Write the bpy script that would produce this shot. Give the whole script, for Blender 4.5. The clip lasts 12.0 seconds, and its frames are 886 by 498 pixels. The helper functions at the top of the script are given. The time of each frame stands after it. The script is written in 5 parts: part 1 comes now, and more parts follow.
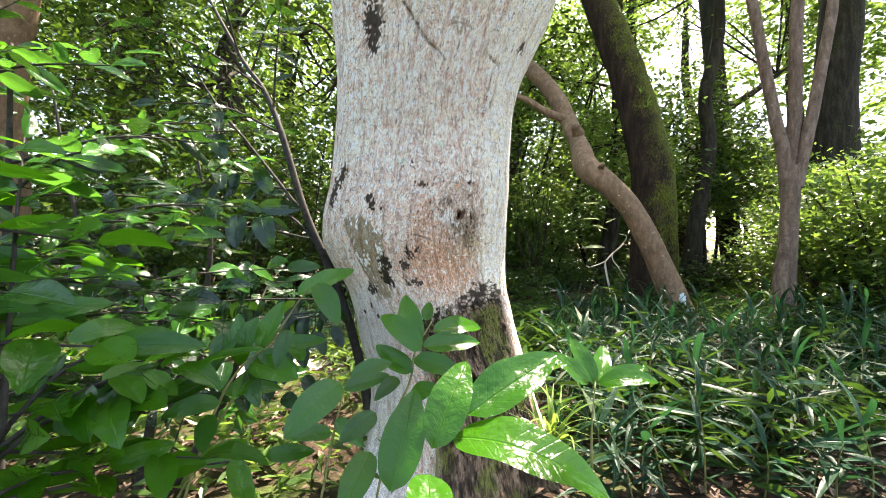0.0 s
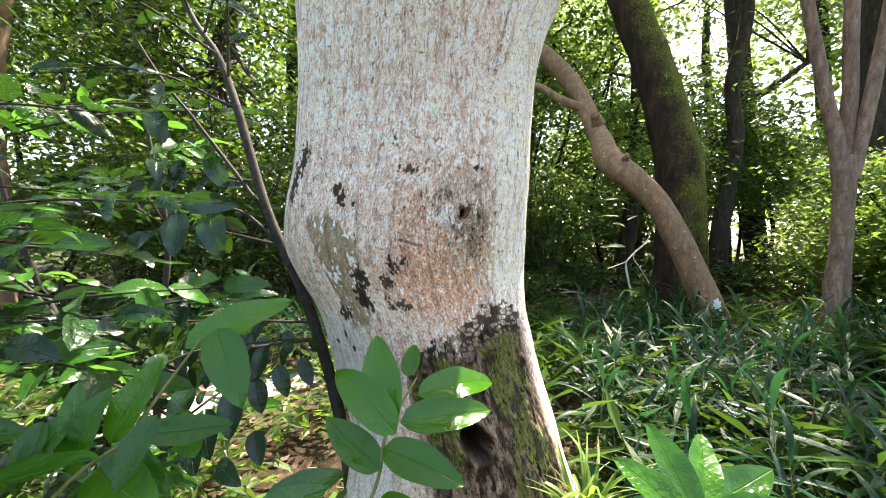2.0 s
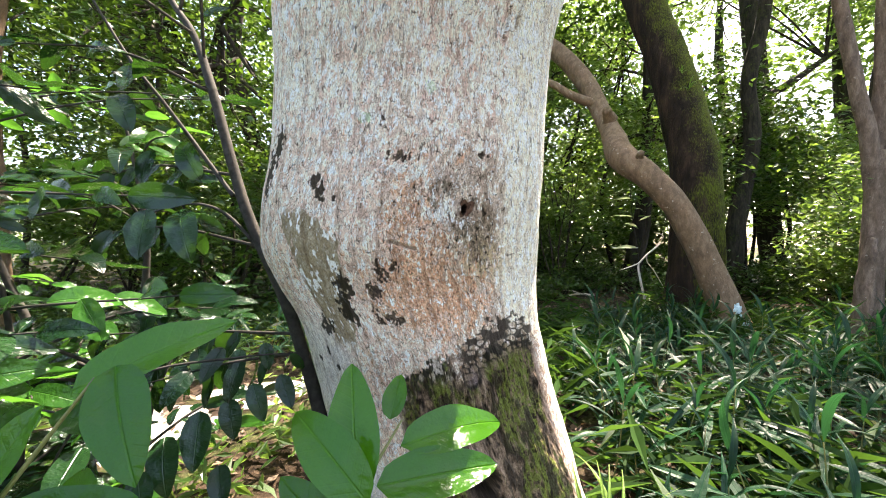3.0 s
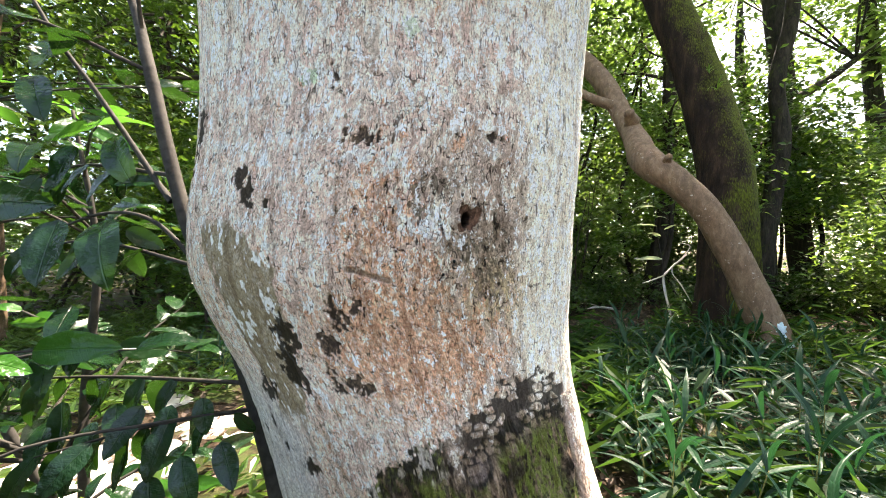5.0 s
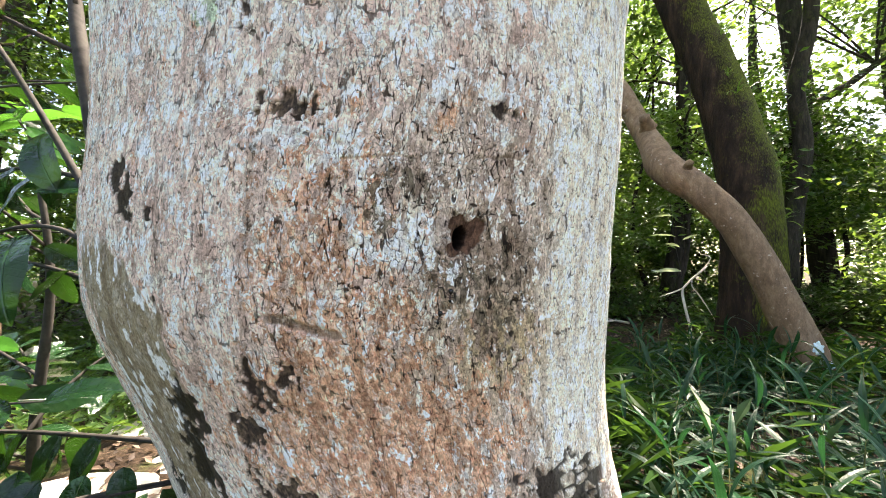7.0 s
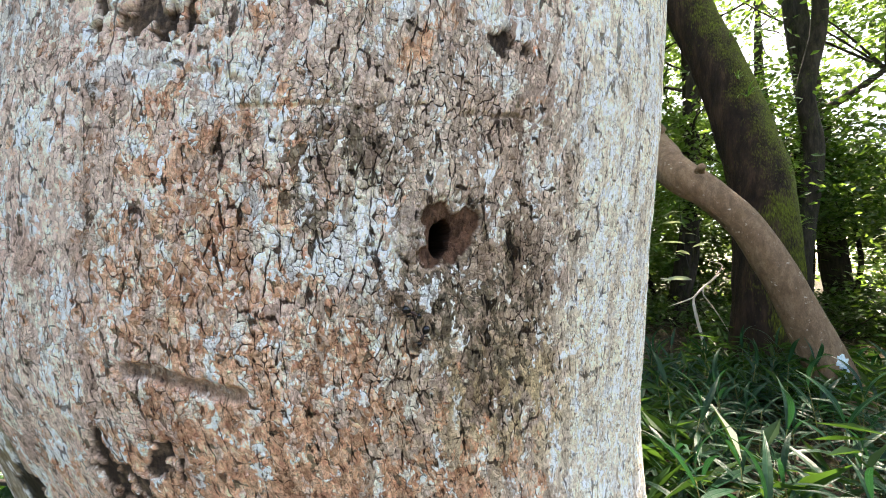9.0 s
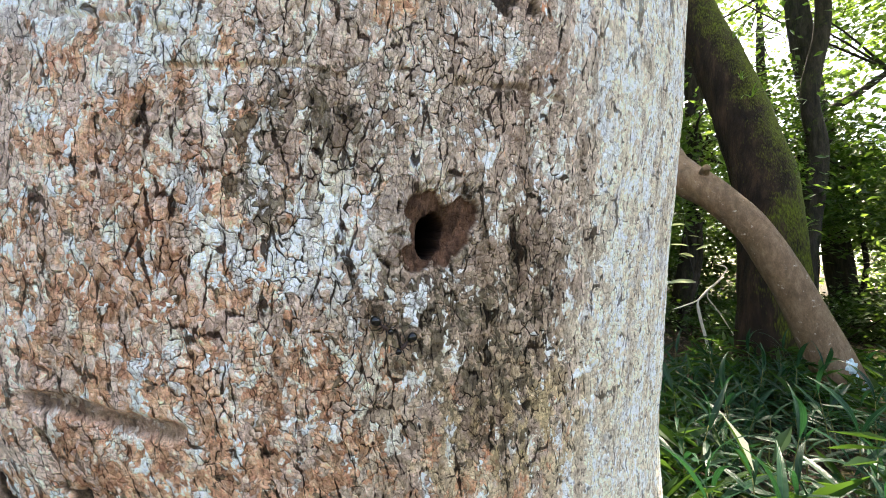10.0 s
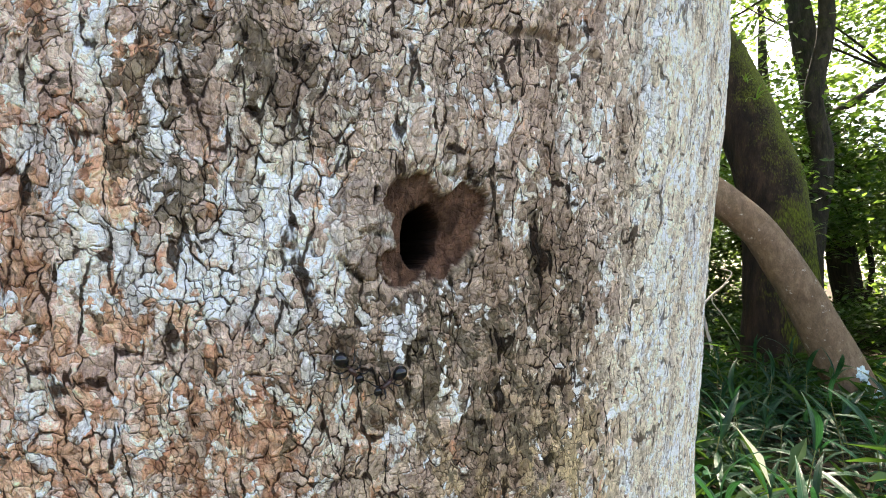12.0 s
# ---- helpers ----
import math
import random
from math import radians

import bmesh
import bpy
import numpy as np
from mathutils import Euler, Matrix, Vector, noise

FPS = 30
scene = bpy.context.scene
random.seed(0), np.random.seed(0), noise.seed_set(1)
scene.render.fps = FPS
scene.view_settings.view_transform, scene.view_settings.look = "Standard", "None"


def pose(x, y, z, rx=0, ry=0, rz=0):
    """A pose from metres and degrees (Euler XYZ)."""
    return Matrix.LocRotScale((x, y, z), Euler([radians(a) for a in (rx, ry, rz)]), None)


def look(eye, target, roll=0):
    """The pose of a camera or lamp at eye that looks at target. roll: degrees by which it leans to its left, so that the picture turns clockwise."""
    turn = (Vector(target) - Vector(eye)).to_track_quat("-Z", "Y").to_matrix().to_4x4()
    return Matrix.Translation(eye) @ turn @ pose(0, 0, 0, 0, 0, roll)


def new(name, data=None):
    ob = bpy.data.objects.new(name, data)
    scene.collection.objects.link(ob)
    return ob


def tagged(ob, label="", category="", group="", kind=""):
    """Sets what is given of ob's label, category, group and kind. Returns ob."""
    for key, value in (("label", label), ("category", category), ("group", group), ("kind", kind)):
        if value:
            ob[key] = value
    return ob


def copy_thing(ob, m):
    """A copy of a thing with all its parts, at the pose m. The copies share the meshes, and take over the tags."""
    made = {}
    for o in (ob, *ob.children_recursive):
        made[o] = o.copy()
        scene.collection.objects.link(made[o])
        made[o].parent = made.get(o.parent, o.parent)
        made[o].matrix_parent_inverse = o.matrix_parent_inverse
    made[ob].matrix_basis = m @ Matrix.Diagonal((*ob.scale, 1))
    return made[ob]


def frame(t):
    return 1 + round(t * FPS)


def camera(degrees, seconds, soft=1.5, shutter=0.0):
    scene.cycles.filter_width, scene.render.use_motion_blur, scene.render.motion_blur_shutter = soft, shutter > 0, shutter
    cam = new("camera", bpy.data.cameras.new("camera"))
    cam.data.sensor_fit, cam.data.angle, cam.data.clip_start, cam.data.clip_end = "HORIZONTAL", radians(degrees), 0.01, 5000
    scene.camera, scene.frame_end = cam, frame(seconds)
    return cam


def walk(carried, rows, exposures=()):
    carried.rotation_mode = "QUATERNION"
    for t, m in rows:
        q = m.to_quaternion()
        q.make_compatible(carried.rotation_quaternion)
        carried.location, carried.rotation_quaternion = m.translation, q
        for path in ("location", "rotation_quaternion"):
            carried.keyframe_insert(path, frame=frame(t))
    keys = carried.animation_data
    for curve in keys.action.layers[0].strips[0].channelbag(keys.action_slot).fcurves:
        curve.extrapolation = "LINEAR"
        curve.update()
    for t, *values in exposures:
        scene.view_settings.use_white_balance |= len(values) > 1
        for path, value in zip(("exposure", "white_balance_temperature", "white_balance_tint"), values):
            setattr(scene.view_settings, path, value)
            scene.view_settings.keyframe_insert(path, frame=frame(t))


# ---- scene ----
cam = camera(97.2, 12.0, soft=1.0)
METRES, EYE, TILT, LEAN, TURN = 1.0, 0.75, 0.0, 0.0, 0.0
ROWS = [
    (0.0, 0.0, 0.0, 0.0, 0.0, 0.0, 0.0),
    (0.5, 0.0063, 0.0884, 0.0136, 0.32, -0.1, 0.1),
    (1.0, 0.0129, 0.1636, 0.0229, 0.64, -0.2, 0.12),
    (1.5, 0.0187, 0.2372, 0.024, 1.07, -0.34, 0.09),
    (2.0, 0.0281, 0.3036, 0.028, 1.57, -0.43, -0.01),
    (2.5, 0.0341, 0.3696, 0.0281, 2.1, -0.47, -0.09),
    (3.0, 0.0399, 0.4318, 0.0318, 2.62, -0.39, -0.16),
    (5.0, 0.0544, 0.6619, 0.0554, 4.5, 0.88, -0.25),
    (5.5, 0.0584, 0.7069, 0.0617, 4.92, 1.3, -0.19),
    (6.0, 0.0607, 0.7483, 0.0689, 5.24, 1.62, -0.21),
    (6.5, 0.0615, 0.7852, 0.0737, 5.52, 2.0, -0.2),
    (7.0, 0.0622, 0.8176, 0.0755, 5.83, 2.34, -0.21),
    (9.0, 0.0673, 0.9176, 0.0791, 6.46, 3.46, -0.22),
    (9.5, 0.0679, 0.9347, 0.0795, 6.54, 3.68, -0.2),
    (10.0, 0.0681, 0.9508, 0.0798, 6.7, 3.86, -0.21),
    (10.5, 0.0674, 0.9651, 0.0819, 6.75, 3.99, -0.25),
    (11.0, 0.0662, 0.9767, 0.0823, 6.8, 4.14, -0.27),
    (11.5, 0.065, 0.9856, 0.082, 6.84, 4.23, -0.32),
    (12.0, 0.0646, 0.9921, 0.0833, 6.88, 4.35, -0.34),
]
walk(cam, [(t, pose(0, 0, EYE, TILT, LEAN, TURN) @ pose(METRES * x, METRES * y, METRES * z, 90 + pitch, roll, yaw)) for t, x, y, z, yaw, pitch, roll in ROWS])

# ---- light ----
SUN_AZ, SUN_EL = 58.0, 60.0          # degrees; azimuth from +x towards +y
scene.view_settings.exposure = 2.92
scene.view_settings.use_white_balance = True
scene.view_settings.white_balance_temperature = 7450
scene.view_settings.white_balance_tint = 18
world = bpy.data.worlds.new("sky")
scene.world = world
world.use_nodes = True
sky = world.node_tree.nodes.new("ShaderNodeTexSky")
sky.sky_type = "NISHITA"
sky.sun_disc = False
sky.sun_elevation = radians(SUN_EL)
sky.sun_rotation = radians(90 - SUN_AZ)
sky.dust_density = 2.0
world.node_tree.links.new(sky.outputs[0], world.node_tree.nodes["Background"].inputs[0])
world.node_tree.nodes["Background"].inputs[1].default_value = 0.135
sun_data = bpy.data.lights.new("sun", "SUN")
sun_data.energy, sun_data.angle, sun_data.color = 4.3, radians(0.53), (1.0, 0.95, 0.86)
sun = new("sun", sun_data)
sun_dir = Vector((math.cos(radians(SUN_EL)) * math.cos(radians(SUN_AZ)), math.cos(radians(SUN_EL)) * math.sin(radians(SUN_AZ)), math.sin(radians(SUN_EL))))
sun.matrix_world = look(sun_dir * 40, (0, 0, 0))


# ---- materials ----
class Mat:
    """A small node builder."""

    def __init__(self, name):
        self.m = bpy.data.materials.new(name)
        self.m.use_nodes = True
        self.t = self.m.node_tree
        self.b = self.t.nodes["Principled BSDF"]
        self.out = self.t.nodes["Material Output"]

    def n(self, kind, **inputs):
        node = self.t.nodes.new("ShaderNode" + kind)
        for k, v in inputs.items():
            self.put(node.inputs[k.replace("_", " ")], v)
        return node

    def put(self, socket, v):
        if hasattr(v, "links"):
            self.t.links.new(v, socket)
        else:
            socket.default_value = v

    def coords(self, scale=(1, 1, 1)):
        return self.n("Mapping", Vector=self.n("TexCoord").outputs["Object"], Scale=scale).outputs[0]

    def noise(self, scale, detail=4.0, rough=0.55, vec=None, distort=0.0):
        return self.n("TexNoise", Vector=vec if vec else self.coords(), Scale=scale, Detail=detail, Roughness=rough, Distortion=distort).outputs["Fac"]

    def ramp(self, fac, stops):
        node = self.n("ValToRGB", Fac=fac)
        els = node.color_ramp.elements
        while len(els) < len(stops):
            els.new(0.5)
        for el, (p, c) in zip(els, stops):
            el.position, el.color = p, (*c, 1) if len(c) == 3 else c
        return node.outputs[0]

    def grey(self, fac, lo, hi, a=0.0, b=1.0):
        return self.n("MapRange", Value=fac, From_Min=lo, From_Max=hi, To_Min=a, To_Max=b).outputs[0]

    def mix(self, fac, a, b, blend="MIX"):
        node = self.t.nodes.new("ShaderNodeMix")
        node.data_type, node.blend_type = "RGBA", blend
        self.put(node.inputs[0], fac)
        self.put(node.inputs[6], a)
        self.put(node.inputs[7], b)
        return node.outputs[2]

    def maths(self, op, a, b=0.0):
        node = self.t.nodes.new("ShaderNodeMath")
        node.operation = op
        self.put(node.inputs[0], a)
        self.put(node.inputs[1], b)
        return node.outputs[0]

    def bump(self, height, strength=0.5, distance=0.002):
        self.put(self.b.inputs["Normal"], self.n("Bump", Height=height, Strength=strength, Distance=distance).outputs[0])

    def set(self, **inputs):
        for k, v in inputs.items():
            self.put(self.b.inputs[k.replace("_", " ")], v)
        return self


def rgb(r, g, b):
    return (r, g, b, 1.0)


def bark_pale_material():
    """Pale bark. The mesh carries the ground tone and how much lichen, rust-coloured algae and dark crust grow at each place;
    the plates, their cracks, the growths' own shapes and the grain are made here."""
    k = Mat("pale_bark")

    def attribute(name):
        node = k.n("Attribute")
        node.attribute_name = name
        return node.outputs

    col, zones, uv = attribute("bark"), attribute("growths"), attribute("round_and_up")["Vector"]
    free, crackle = col["Alpha"], zones["Alpha"]
    share = k.n("SeparateColor", Color=zones["Color"]).outputs

    def times(a, b):
        return k.maths("MULTIPLY", a, b)

    def plus(a, b):
        return k.maths("ADD", a, b)

    def moved(v, scale, by):
        n = k.n("TexNoise", Vector=v, Scale=scale, Detail=3.0)
        off = k.n("VectorMath")
        off.operation = "MULTIPLY_ADD"
        k.put(off.inputs[0], n.outputs["Color"])
        off.inputs[1].default_value, off.inputs[2].default_value = (by, by, 0), (-by / 2, -by / 2, 0)
        add = k.n("VectorMath")
        k.put(add.inputs[0], v)
        k.put(add.inputs[1], off.outputs[0])
        return add.outputs[0]

    def plates(v, across, up):
        """Distance to the plate's border, and two random numbers of the plate."""
        place = k.n("Mapping", Vector=v, Scale=(1 / across, 1 / up, 1)).outputs[0]
        core, second = k.n("TexVoronoi", Vector=place, Scale=1.0), k.n("TexVoronoi", Vector=place, Scale=1.0)
        for node, feature in ((core, "F1"), (second, "F2")):
            node.voronoi_dimensions, node.feature, node.distance = "2D", feature, "CHEBYCHEV"
        rim = k.maths("SUBTRACT", second.outputs["Distance"], core.outputs["Distance"])
        two = k.n("SeparateColor", Color=core.outputs["Color"]).outputs
        return rim, two[0], two[1]

    def speckle(scale, tall=1.0, detail=6.0, rough=0.65, v=None):
        return k.n("TexNoise", Vector=k.n("Mapping", Vector=v if v else uv, Scale=(1, tall, 1)).outputs[0], Scale=scale, Detail=detail, Roughness=rough).outputs["Fac"]

    bent = moved(moved(moved(uv, 60.0, 0.0070), 300.0, 0.0015), 1100.0, 0.0007)
    d0, _, _ = plates(bent, 0.0068, 0.024)                    # long upright cracks
    d1, r1, q1 = plates(bent, 0.0046, 0.0060)                 # plates
    d2, r2, q2 = plates(bent, 0.0019, 0.0023)                 # crumbs
    wide, where, breaks = speckle(60.0, 0.7, 4.0), speckle(34.0, 0.6, 4.0), speckle(210.0, 0.6, 3.0)

    def growth(n, amount, soft=0.022):
        v = plus(n, plus(times(k.maths("SUBTRACT", r1, 0.5), 0.13), times(k.maths("SUBTRACT", r2, 0.5), 0.13)))
        line = plus(times(k.maths("SUBTRACT", 0.5, amount), 0.34), 0.5)
        return times(k.grey(k.maths("SUBTRACT", v, line), -0.006, soft), free)

    n_white, n_rust, n_dark = speckle(74.0, 0.62, 7.0, 0.68, bent), speckle(66.0, 0.7, 6.0, 0.62, bent), speckle(120.0, 0.7, 6.0, 0.66, bent)
    tint = speckle(190.0, 0.8, 3.0)
    c = col["Color"]
    c = k.mix(times(growth(n_rust, share[1], 0.04), 0.88), c, k.ramp(tint, [(0.36, (0.44, 0.19, 0.11)), (0.50, (0.60, 0.33, 0.20)), (0.64, (0.70, 0.46, 0.32))]))
    c = k.mix(times(growth(n_dark, share[2]), 0.85), c, k.ramp(tint, [(0.38, (0.075, 0.062, 0.045)), (0.62, (0.17, 0.14, 0.095))]))
    c = k.mix(times(growth(n_white, share[0], 0.030), 0.95), c, k.ramp(speckle(48.0, 0.8, 3.0), [(0.40, (0.90, 0.82, 0.70)), (0.50, (0.90, 0.88, 0.84)), (0.60, (0.80, 0.81, 0.83))]))
    # every plate and crumb has its own tone
    c = k.mix(k.grey(crackle, 0, 1, 0.35, 0.85), c, k.ramp(q1, [(0.0, (0.62, 0.58, 0.55)), (0.45, (1.03, 1.02, 1.01)), (1.0, (1.34, 1.33, 1.33))]), "MULTIPLY")
    c = k.mix(0.55, c, k.ramp(q2, [(0.0, (0.62, 0.58, 0.55)), (0.5, (1.02, 1.02, 1.02)), (1.0, (1.22, 1.21, 1.20))]), "MULTIPLY")
    grain, fine = speckle(520.0, 0.5, 6.0, 0.7), speckle(1700.0, 1.0, 4.0, 0.65)
    c = k.mix(0.8, c, k.ramp(grain, [(0.32, (0.50, 0.47, 0.45)), (0.48, (1.06, 1.05, 1.04)), (0.68, (1.35, 1.34, 1.33))]), "MULTIPLY")
    c = k.mix(k.grey(fine, 0.46, 0.34, 0, 0.6), c, k.mix(1.0, c, rgb(0.48, 0.44, 0.41), "MULTIPLY"))
    flake = speckle(430.0, 0.8, 6.0, 0.72, bent)
    c = k.mix(k.grey(flake, 0.53, 0.63, 0, 0.65), c, k.mix(1.0, c, rgb(1.55, 1.55, 1.57), "MULTIPLY"))
    c = k.mix(k.grey(flake, 0.46, 0.37, 0, 0.5), c, k.mix(1.0, c, rgb(0.38, 0.33, 0.30), "MULTIPLY"))
    c = k.mix(0.8, c, k.ramp(speckle(62.0, 0.16, 5.0, 0.6, bent), [(0.36, (0.60, 0.55, 0.51)), (0.50, (1.0, 0.99, 0.98)), (0.66, (1.14, 1.14, 1.13))]), "MULTIPLY")
    pit = k.grey(speckle(300.0, 0.55, 4.0, 0.6, bent), 0.40, 0.34, 0, 0.7)
    c = k.mix(pit, c, k.mix(1.0, c, rgb(0.22, 0.18, 0.15), "MULTIPLY"))

    c = k.mix(1.0, c, rgb(1.22, 1.205, 1.16), "MULTIPLY")
    c.node.clamp_result = True

    def crack(d, width, soft):
        return k.grey(k.maths("SUBTRACT", d, width), -soft, 0.0, 1, 0)

    l0 = times(crack(d0, plus(k.grey(wide, 0.38, 0.62, -0.03, 0.085), k.grey(breaks, 0.36, 0.62, -0.05, 0.065)), 0.05), k.grey(crackle, 0.25, 0.7, 0.7, 1.0))
    l1 = times(crack(d1, plus(plus(k.grey(where, 0.38, 0.62, -0.06, 0.04), times(crackle, 0.035)), k.grey(breaks, 0.62, 0.38, -0.06, 0.07)), 0.06), k.grey(crackle, 0.0, 0.8, 0.45, 1.0))
    l2 = times(crack(d2, plus(k.grey(wide, 0.62, 0.42, -0.05, 0.09), k.grey(breaks, 0.4, 0.6, -0.05, 0.07)), 0.10), k.grey(crackle, 0.0, 1.0, 0.5, 0.8))
    line = times(k.maths("MAXIMUM", k.maths("MAXIMUM", l0, l1), l2), plus(times(free, 0.9), 0.1))
    c = k.mix(times(line, 0.97), c, k.mix(1.0, c, rgb(0.07, 0.055, 0.045), "MULTIPLY"))
    k.set(Base_Color=c, Roughness=k.grey(grain, 0.3, 0.7, 0.65, 0.88))
    k.b.inputs["Specular IOR Level"].default_value = 0.10
    dome = plus(times(times(k.grey(d1, 0.0, 0.16), crackle), 0.5), times(k.grey(d2, 0.0, 0.2), 0.22))
    h = plus(plus(plus(times(grain, 0.4), times(flake, 0.5)), times(fine, 0.35)), plus(dome, times(times(r1, crackle), 0.35)))
    h = k.maths("SUBTRACT", h, plus(times(line, 0.8), times(pit, 0.5)))
    k.bump(h, 0.95, 0.0017)
    return k.m


def bark_material(name, dark, mid, light, scale=(1, 1, 0.25), moss=0.0, moss_col=(0.07, 0.10, 0.015), relief=0.012, size=28.0, fleck=0.0, side=0.0):
    k = Mat(name)
    v = k.coords(scale)
    n1 = k.noise(size, 6, 0.65, v, 0.3)
    n2 = k.noise(size * 7, 4, 0.6, v)
    big = k.noise(2.2, 4, 0.6)
    c = k.ramp(n1, [(0.28, dark), (0.5, mid), (0.74, light)])
    c = k.mix(0.5, c, k.ramp(n2, [(0.3, (0.45, 0.45, 0.45)), (0.65, (1.15, 1.12, 1.1))]), "MULTIPLY")
    c = k.mix(0.45, c, k.ramp(big, [(0.35, (0.6, 0.58, 0.56)), (0.65, (1.2, 1.2, 1.2))]), "MULTIPLY")
    if moss:
        m = k.maths("ADD", k.maths("MULTIPLY", k.noise(3.2, 8, 0.75), 0.6), k.maths("MULTIPLY", n2, 0.4))
        if side:
            m = k.maths("ADD", m, k.maths("MULTIPLY", k.n("SeparateXYZ", Vector=k.n("NewGeometry").outputs["Normal"]).outputs[0], side))
        g = k.mix(k.grey(n2, 0.3, 0.7), rgb(*[x * 0.25 for x in moss_col]), rgb(*moss_col))
        c = k.mix(k.grey(m, 0.60 - moss * 0.30, 0.76 - moss * 0.30), c, g)
    if fleck:
        fl = k.noise(34.0, 5, 0.7)
        c = k.mix(k.grey(fl, 0.62, 0.70, 0, fleck), c, rgb(0.48, 0.43, 0.36))
        c = k.mix(k.grey(k.noise(11.0, 4, 0.6), 0.40, 0.30, 0, 0.7), c, rgb(*dark))
    k.set(Base_Color=c, Roughness=0.9)
    k.b.inputs["Specular IOR Level"].default_value = 0.2
    k.bump(k.maths("ADD", n1, k.maths("MULTIPLY", n2, 0.35)), 0.9, relief)
    return k.m


def leaf_material(name, lo, hi, glow, rough=0.35, trans=0.35, per_island=False, spot=0.0, spec=0.4):
    """A leaf: a glossy skin over a body that lets some light through."""
    k = Mat(name)
    if per_island:
        r = k.n("NewGeometry").outputs["Random Per Island"]
    else:
        r = k.n("ObjectInfo").outputs["Random"]
    n = k.noise(60.0 if not per_island else 8.0, 4, 0.6)
    c = k.mix(r, rgb(*lo), rgb(*hi))
    c = k.mix(0.6, c, k.ramp(n, [(0.3, (0.65, 0.68, 0.6)), (0.7, (1.2, 1.18, 1.1))]), "MULTIPLY")
    if spot:
        s = k.noise(95.0, 3, 0.5)
        c = k.mix(k.grey(s, 0.70, 0.74, 0, spot), c, rgb(0.18, 0.13, 0.05))
    if not per_island:
        xyz = k.n("SeparateXYZ", Vector=k.n("TexCoord").outputs["Object"])
        ax = k.maths("ABSOLUTE", xyz.outputs[0])
        rib = k.grey(ax, 0.002, 0.010, 1, 0)
        vein = k.grey(k.maths("SINE", k.maths("MULTIPLY", k.maths("SUBTRACT", xyz.outputs[1], k.maths("MULTIPLY", ax, 0.8)), 75.0)), 0.80, 1.0)
        c = k.mix(k.maths("MULTIPLY", rib, 0.75), c, k.mix(1.0, c, rgb(1.7, 1.5, 1.5), "MULTIPLY"))
        c = k.mix(k.maths("MULTIPLY", vein, 0.28), c, k.mix(1.0, c, rgb(1.4, 1.3, 1.2), "MULTIPLY"))
    k.set(Base_Color=c, Roughness=rough)
    k.b.inputs["Specular IOR Level"].default_value = spec
    if not per_island:
        k.bump(k.maths("ADD", k.noise(9.0, 3, 0.5), k.maths("SUBTRACT", k.maths("MULTIPLY", vein, -0.05), k.maths("MULTIPLY", rib, 0.35))), 0.5, 0.006)
    tr = k.n("BsdfTranslucent", Color=k.mix(0.8, c, rgb(*glow)))
    mixer = k.t.nodes.new("ShaderNodeMixShader")
    k.put(mixer.inputs[0], trans)
    k.put(mixer.inputs[1], k.b.outputs[0])
    k.put(mixer.inputs[2], tr.outputs[0])
    k.t.links.new(mixer.outputs[0], k.out.inputs[0])
    return k.m


def plain_material(name, a, b, scale=40.0, rough=0.8, relief=0.002, spec=0.3):
    k = Mat(name)
    n = k.noise(scale, 5, 0.6)
    k.set(Base_Color=k.mix(k.grey(n, 0.3, 0.7), rgb(*a), rgb(*b)), Roughness=rough)
    k.b.inputs["Specular IOR Level"].default_value = spec
    k.bump(n, 0.5, relief)
    return k.m


def ground_material():
    k = Mat("leaf_litter_ground")
    a = k.noise(3.0, 6, 0.65)
    b = k.noise(38.0, 6, 0.7)
    c = k.ramp(b, [(0.36, (0.012, 0.008, 0.005)), (0.56, (0.045, 0.030, 0.019)), (0.76, (0.15, 0.10, 0.068))])
    green = k.mix(b, rgb(0.02, 0.035, 0.01), rgb(0.09, 0.13, 0.03))
    c = k.mix(k.grey(a, 0.50, 0.66), c, green)
    k.set(Base_Color=c, Roughness=0.95)
    k.b.inputs["Specular IOR Level"].default_value = 0.15
    k.bump(b, 0.8, 0.02)
    return k.m


M_PALE = bark_pale_material()
M_BROWN = bark_material("smooth_brown_bark", (0.115, 0.078, 0.049), (0.19, 0.129, 0.082), (0.275, 0.195, 0.128), (1, 1, 0.45), relief=0.010, size=26, fleck=0.75)
M_TRI = bark_material("grey_brown_bark", (0.075, 0.053, 0.039), (0.165, 0.118, 0.088), (0.28, 0.21, 0.162), (1, 1, 0.3), relief=0.010, size=30, fleck=0.5)
M_MOSSY = bark_material("mossy_bark", (0.006, 0.0035, 0.002), (0.022, 0.013, 0.008), (0.060, 0.036, 0.022), (1, 1, 0.2), moss=0.52, moss_col=(0.105, 0.125, 0.010), side=0.13, relief=0.02, size=16)
M_DARK = bark_material("dark_bark", (0.010, 0.008, 0.006), (0.032, 0.025, 0.019), (0.075, 0.06, 0.046), (1, 1, 0.2), moss=0.25, relief=0.015, size=18)
M_TWIG = plain_material("twig_bark", (0.015, 0.013, 0.011), (0.050, 0.045, 0.038), 60, 0.85)
M_GREENTWIG = plain_material("green_twig", (0.10, 0.11, 0.03), (0.20, 0.19, 0.07), 80, 0.6)
M_DEAD = plain_material("dead_twig", (0.55, 0.48, 0.40), (0.78, 0.71, 0.62), 60, 0.85)
M_LEAF = leaf_material("evergreen_leaf", (0.008, 0.042, 0.006), (0.028, 0.108, 0.015), (0.17, 0.52, 0.05), 0.17, 0.26, spot=0.35, spec=0.36)
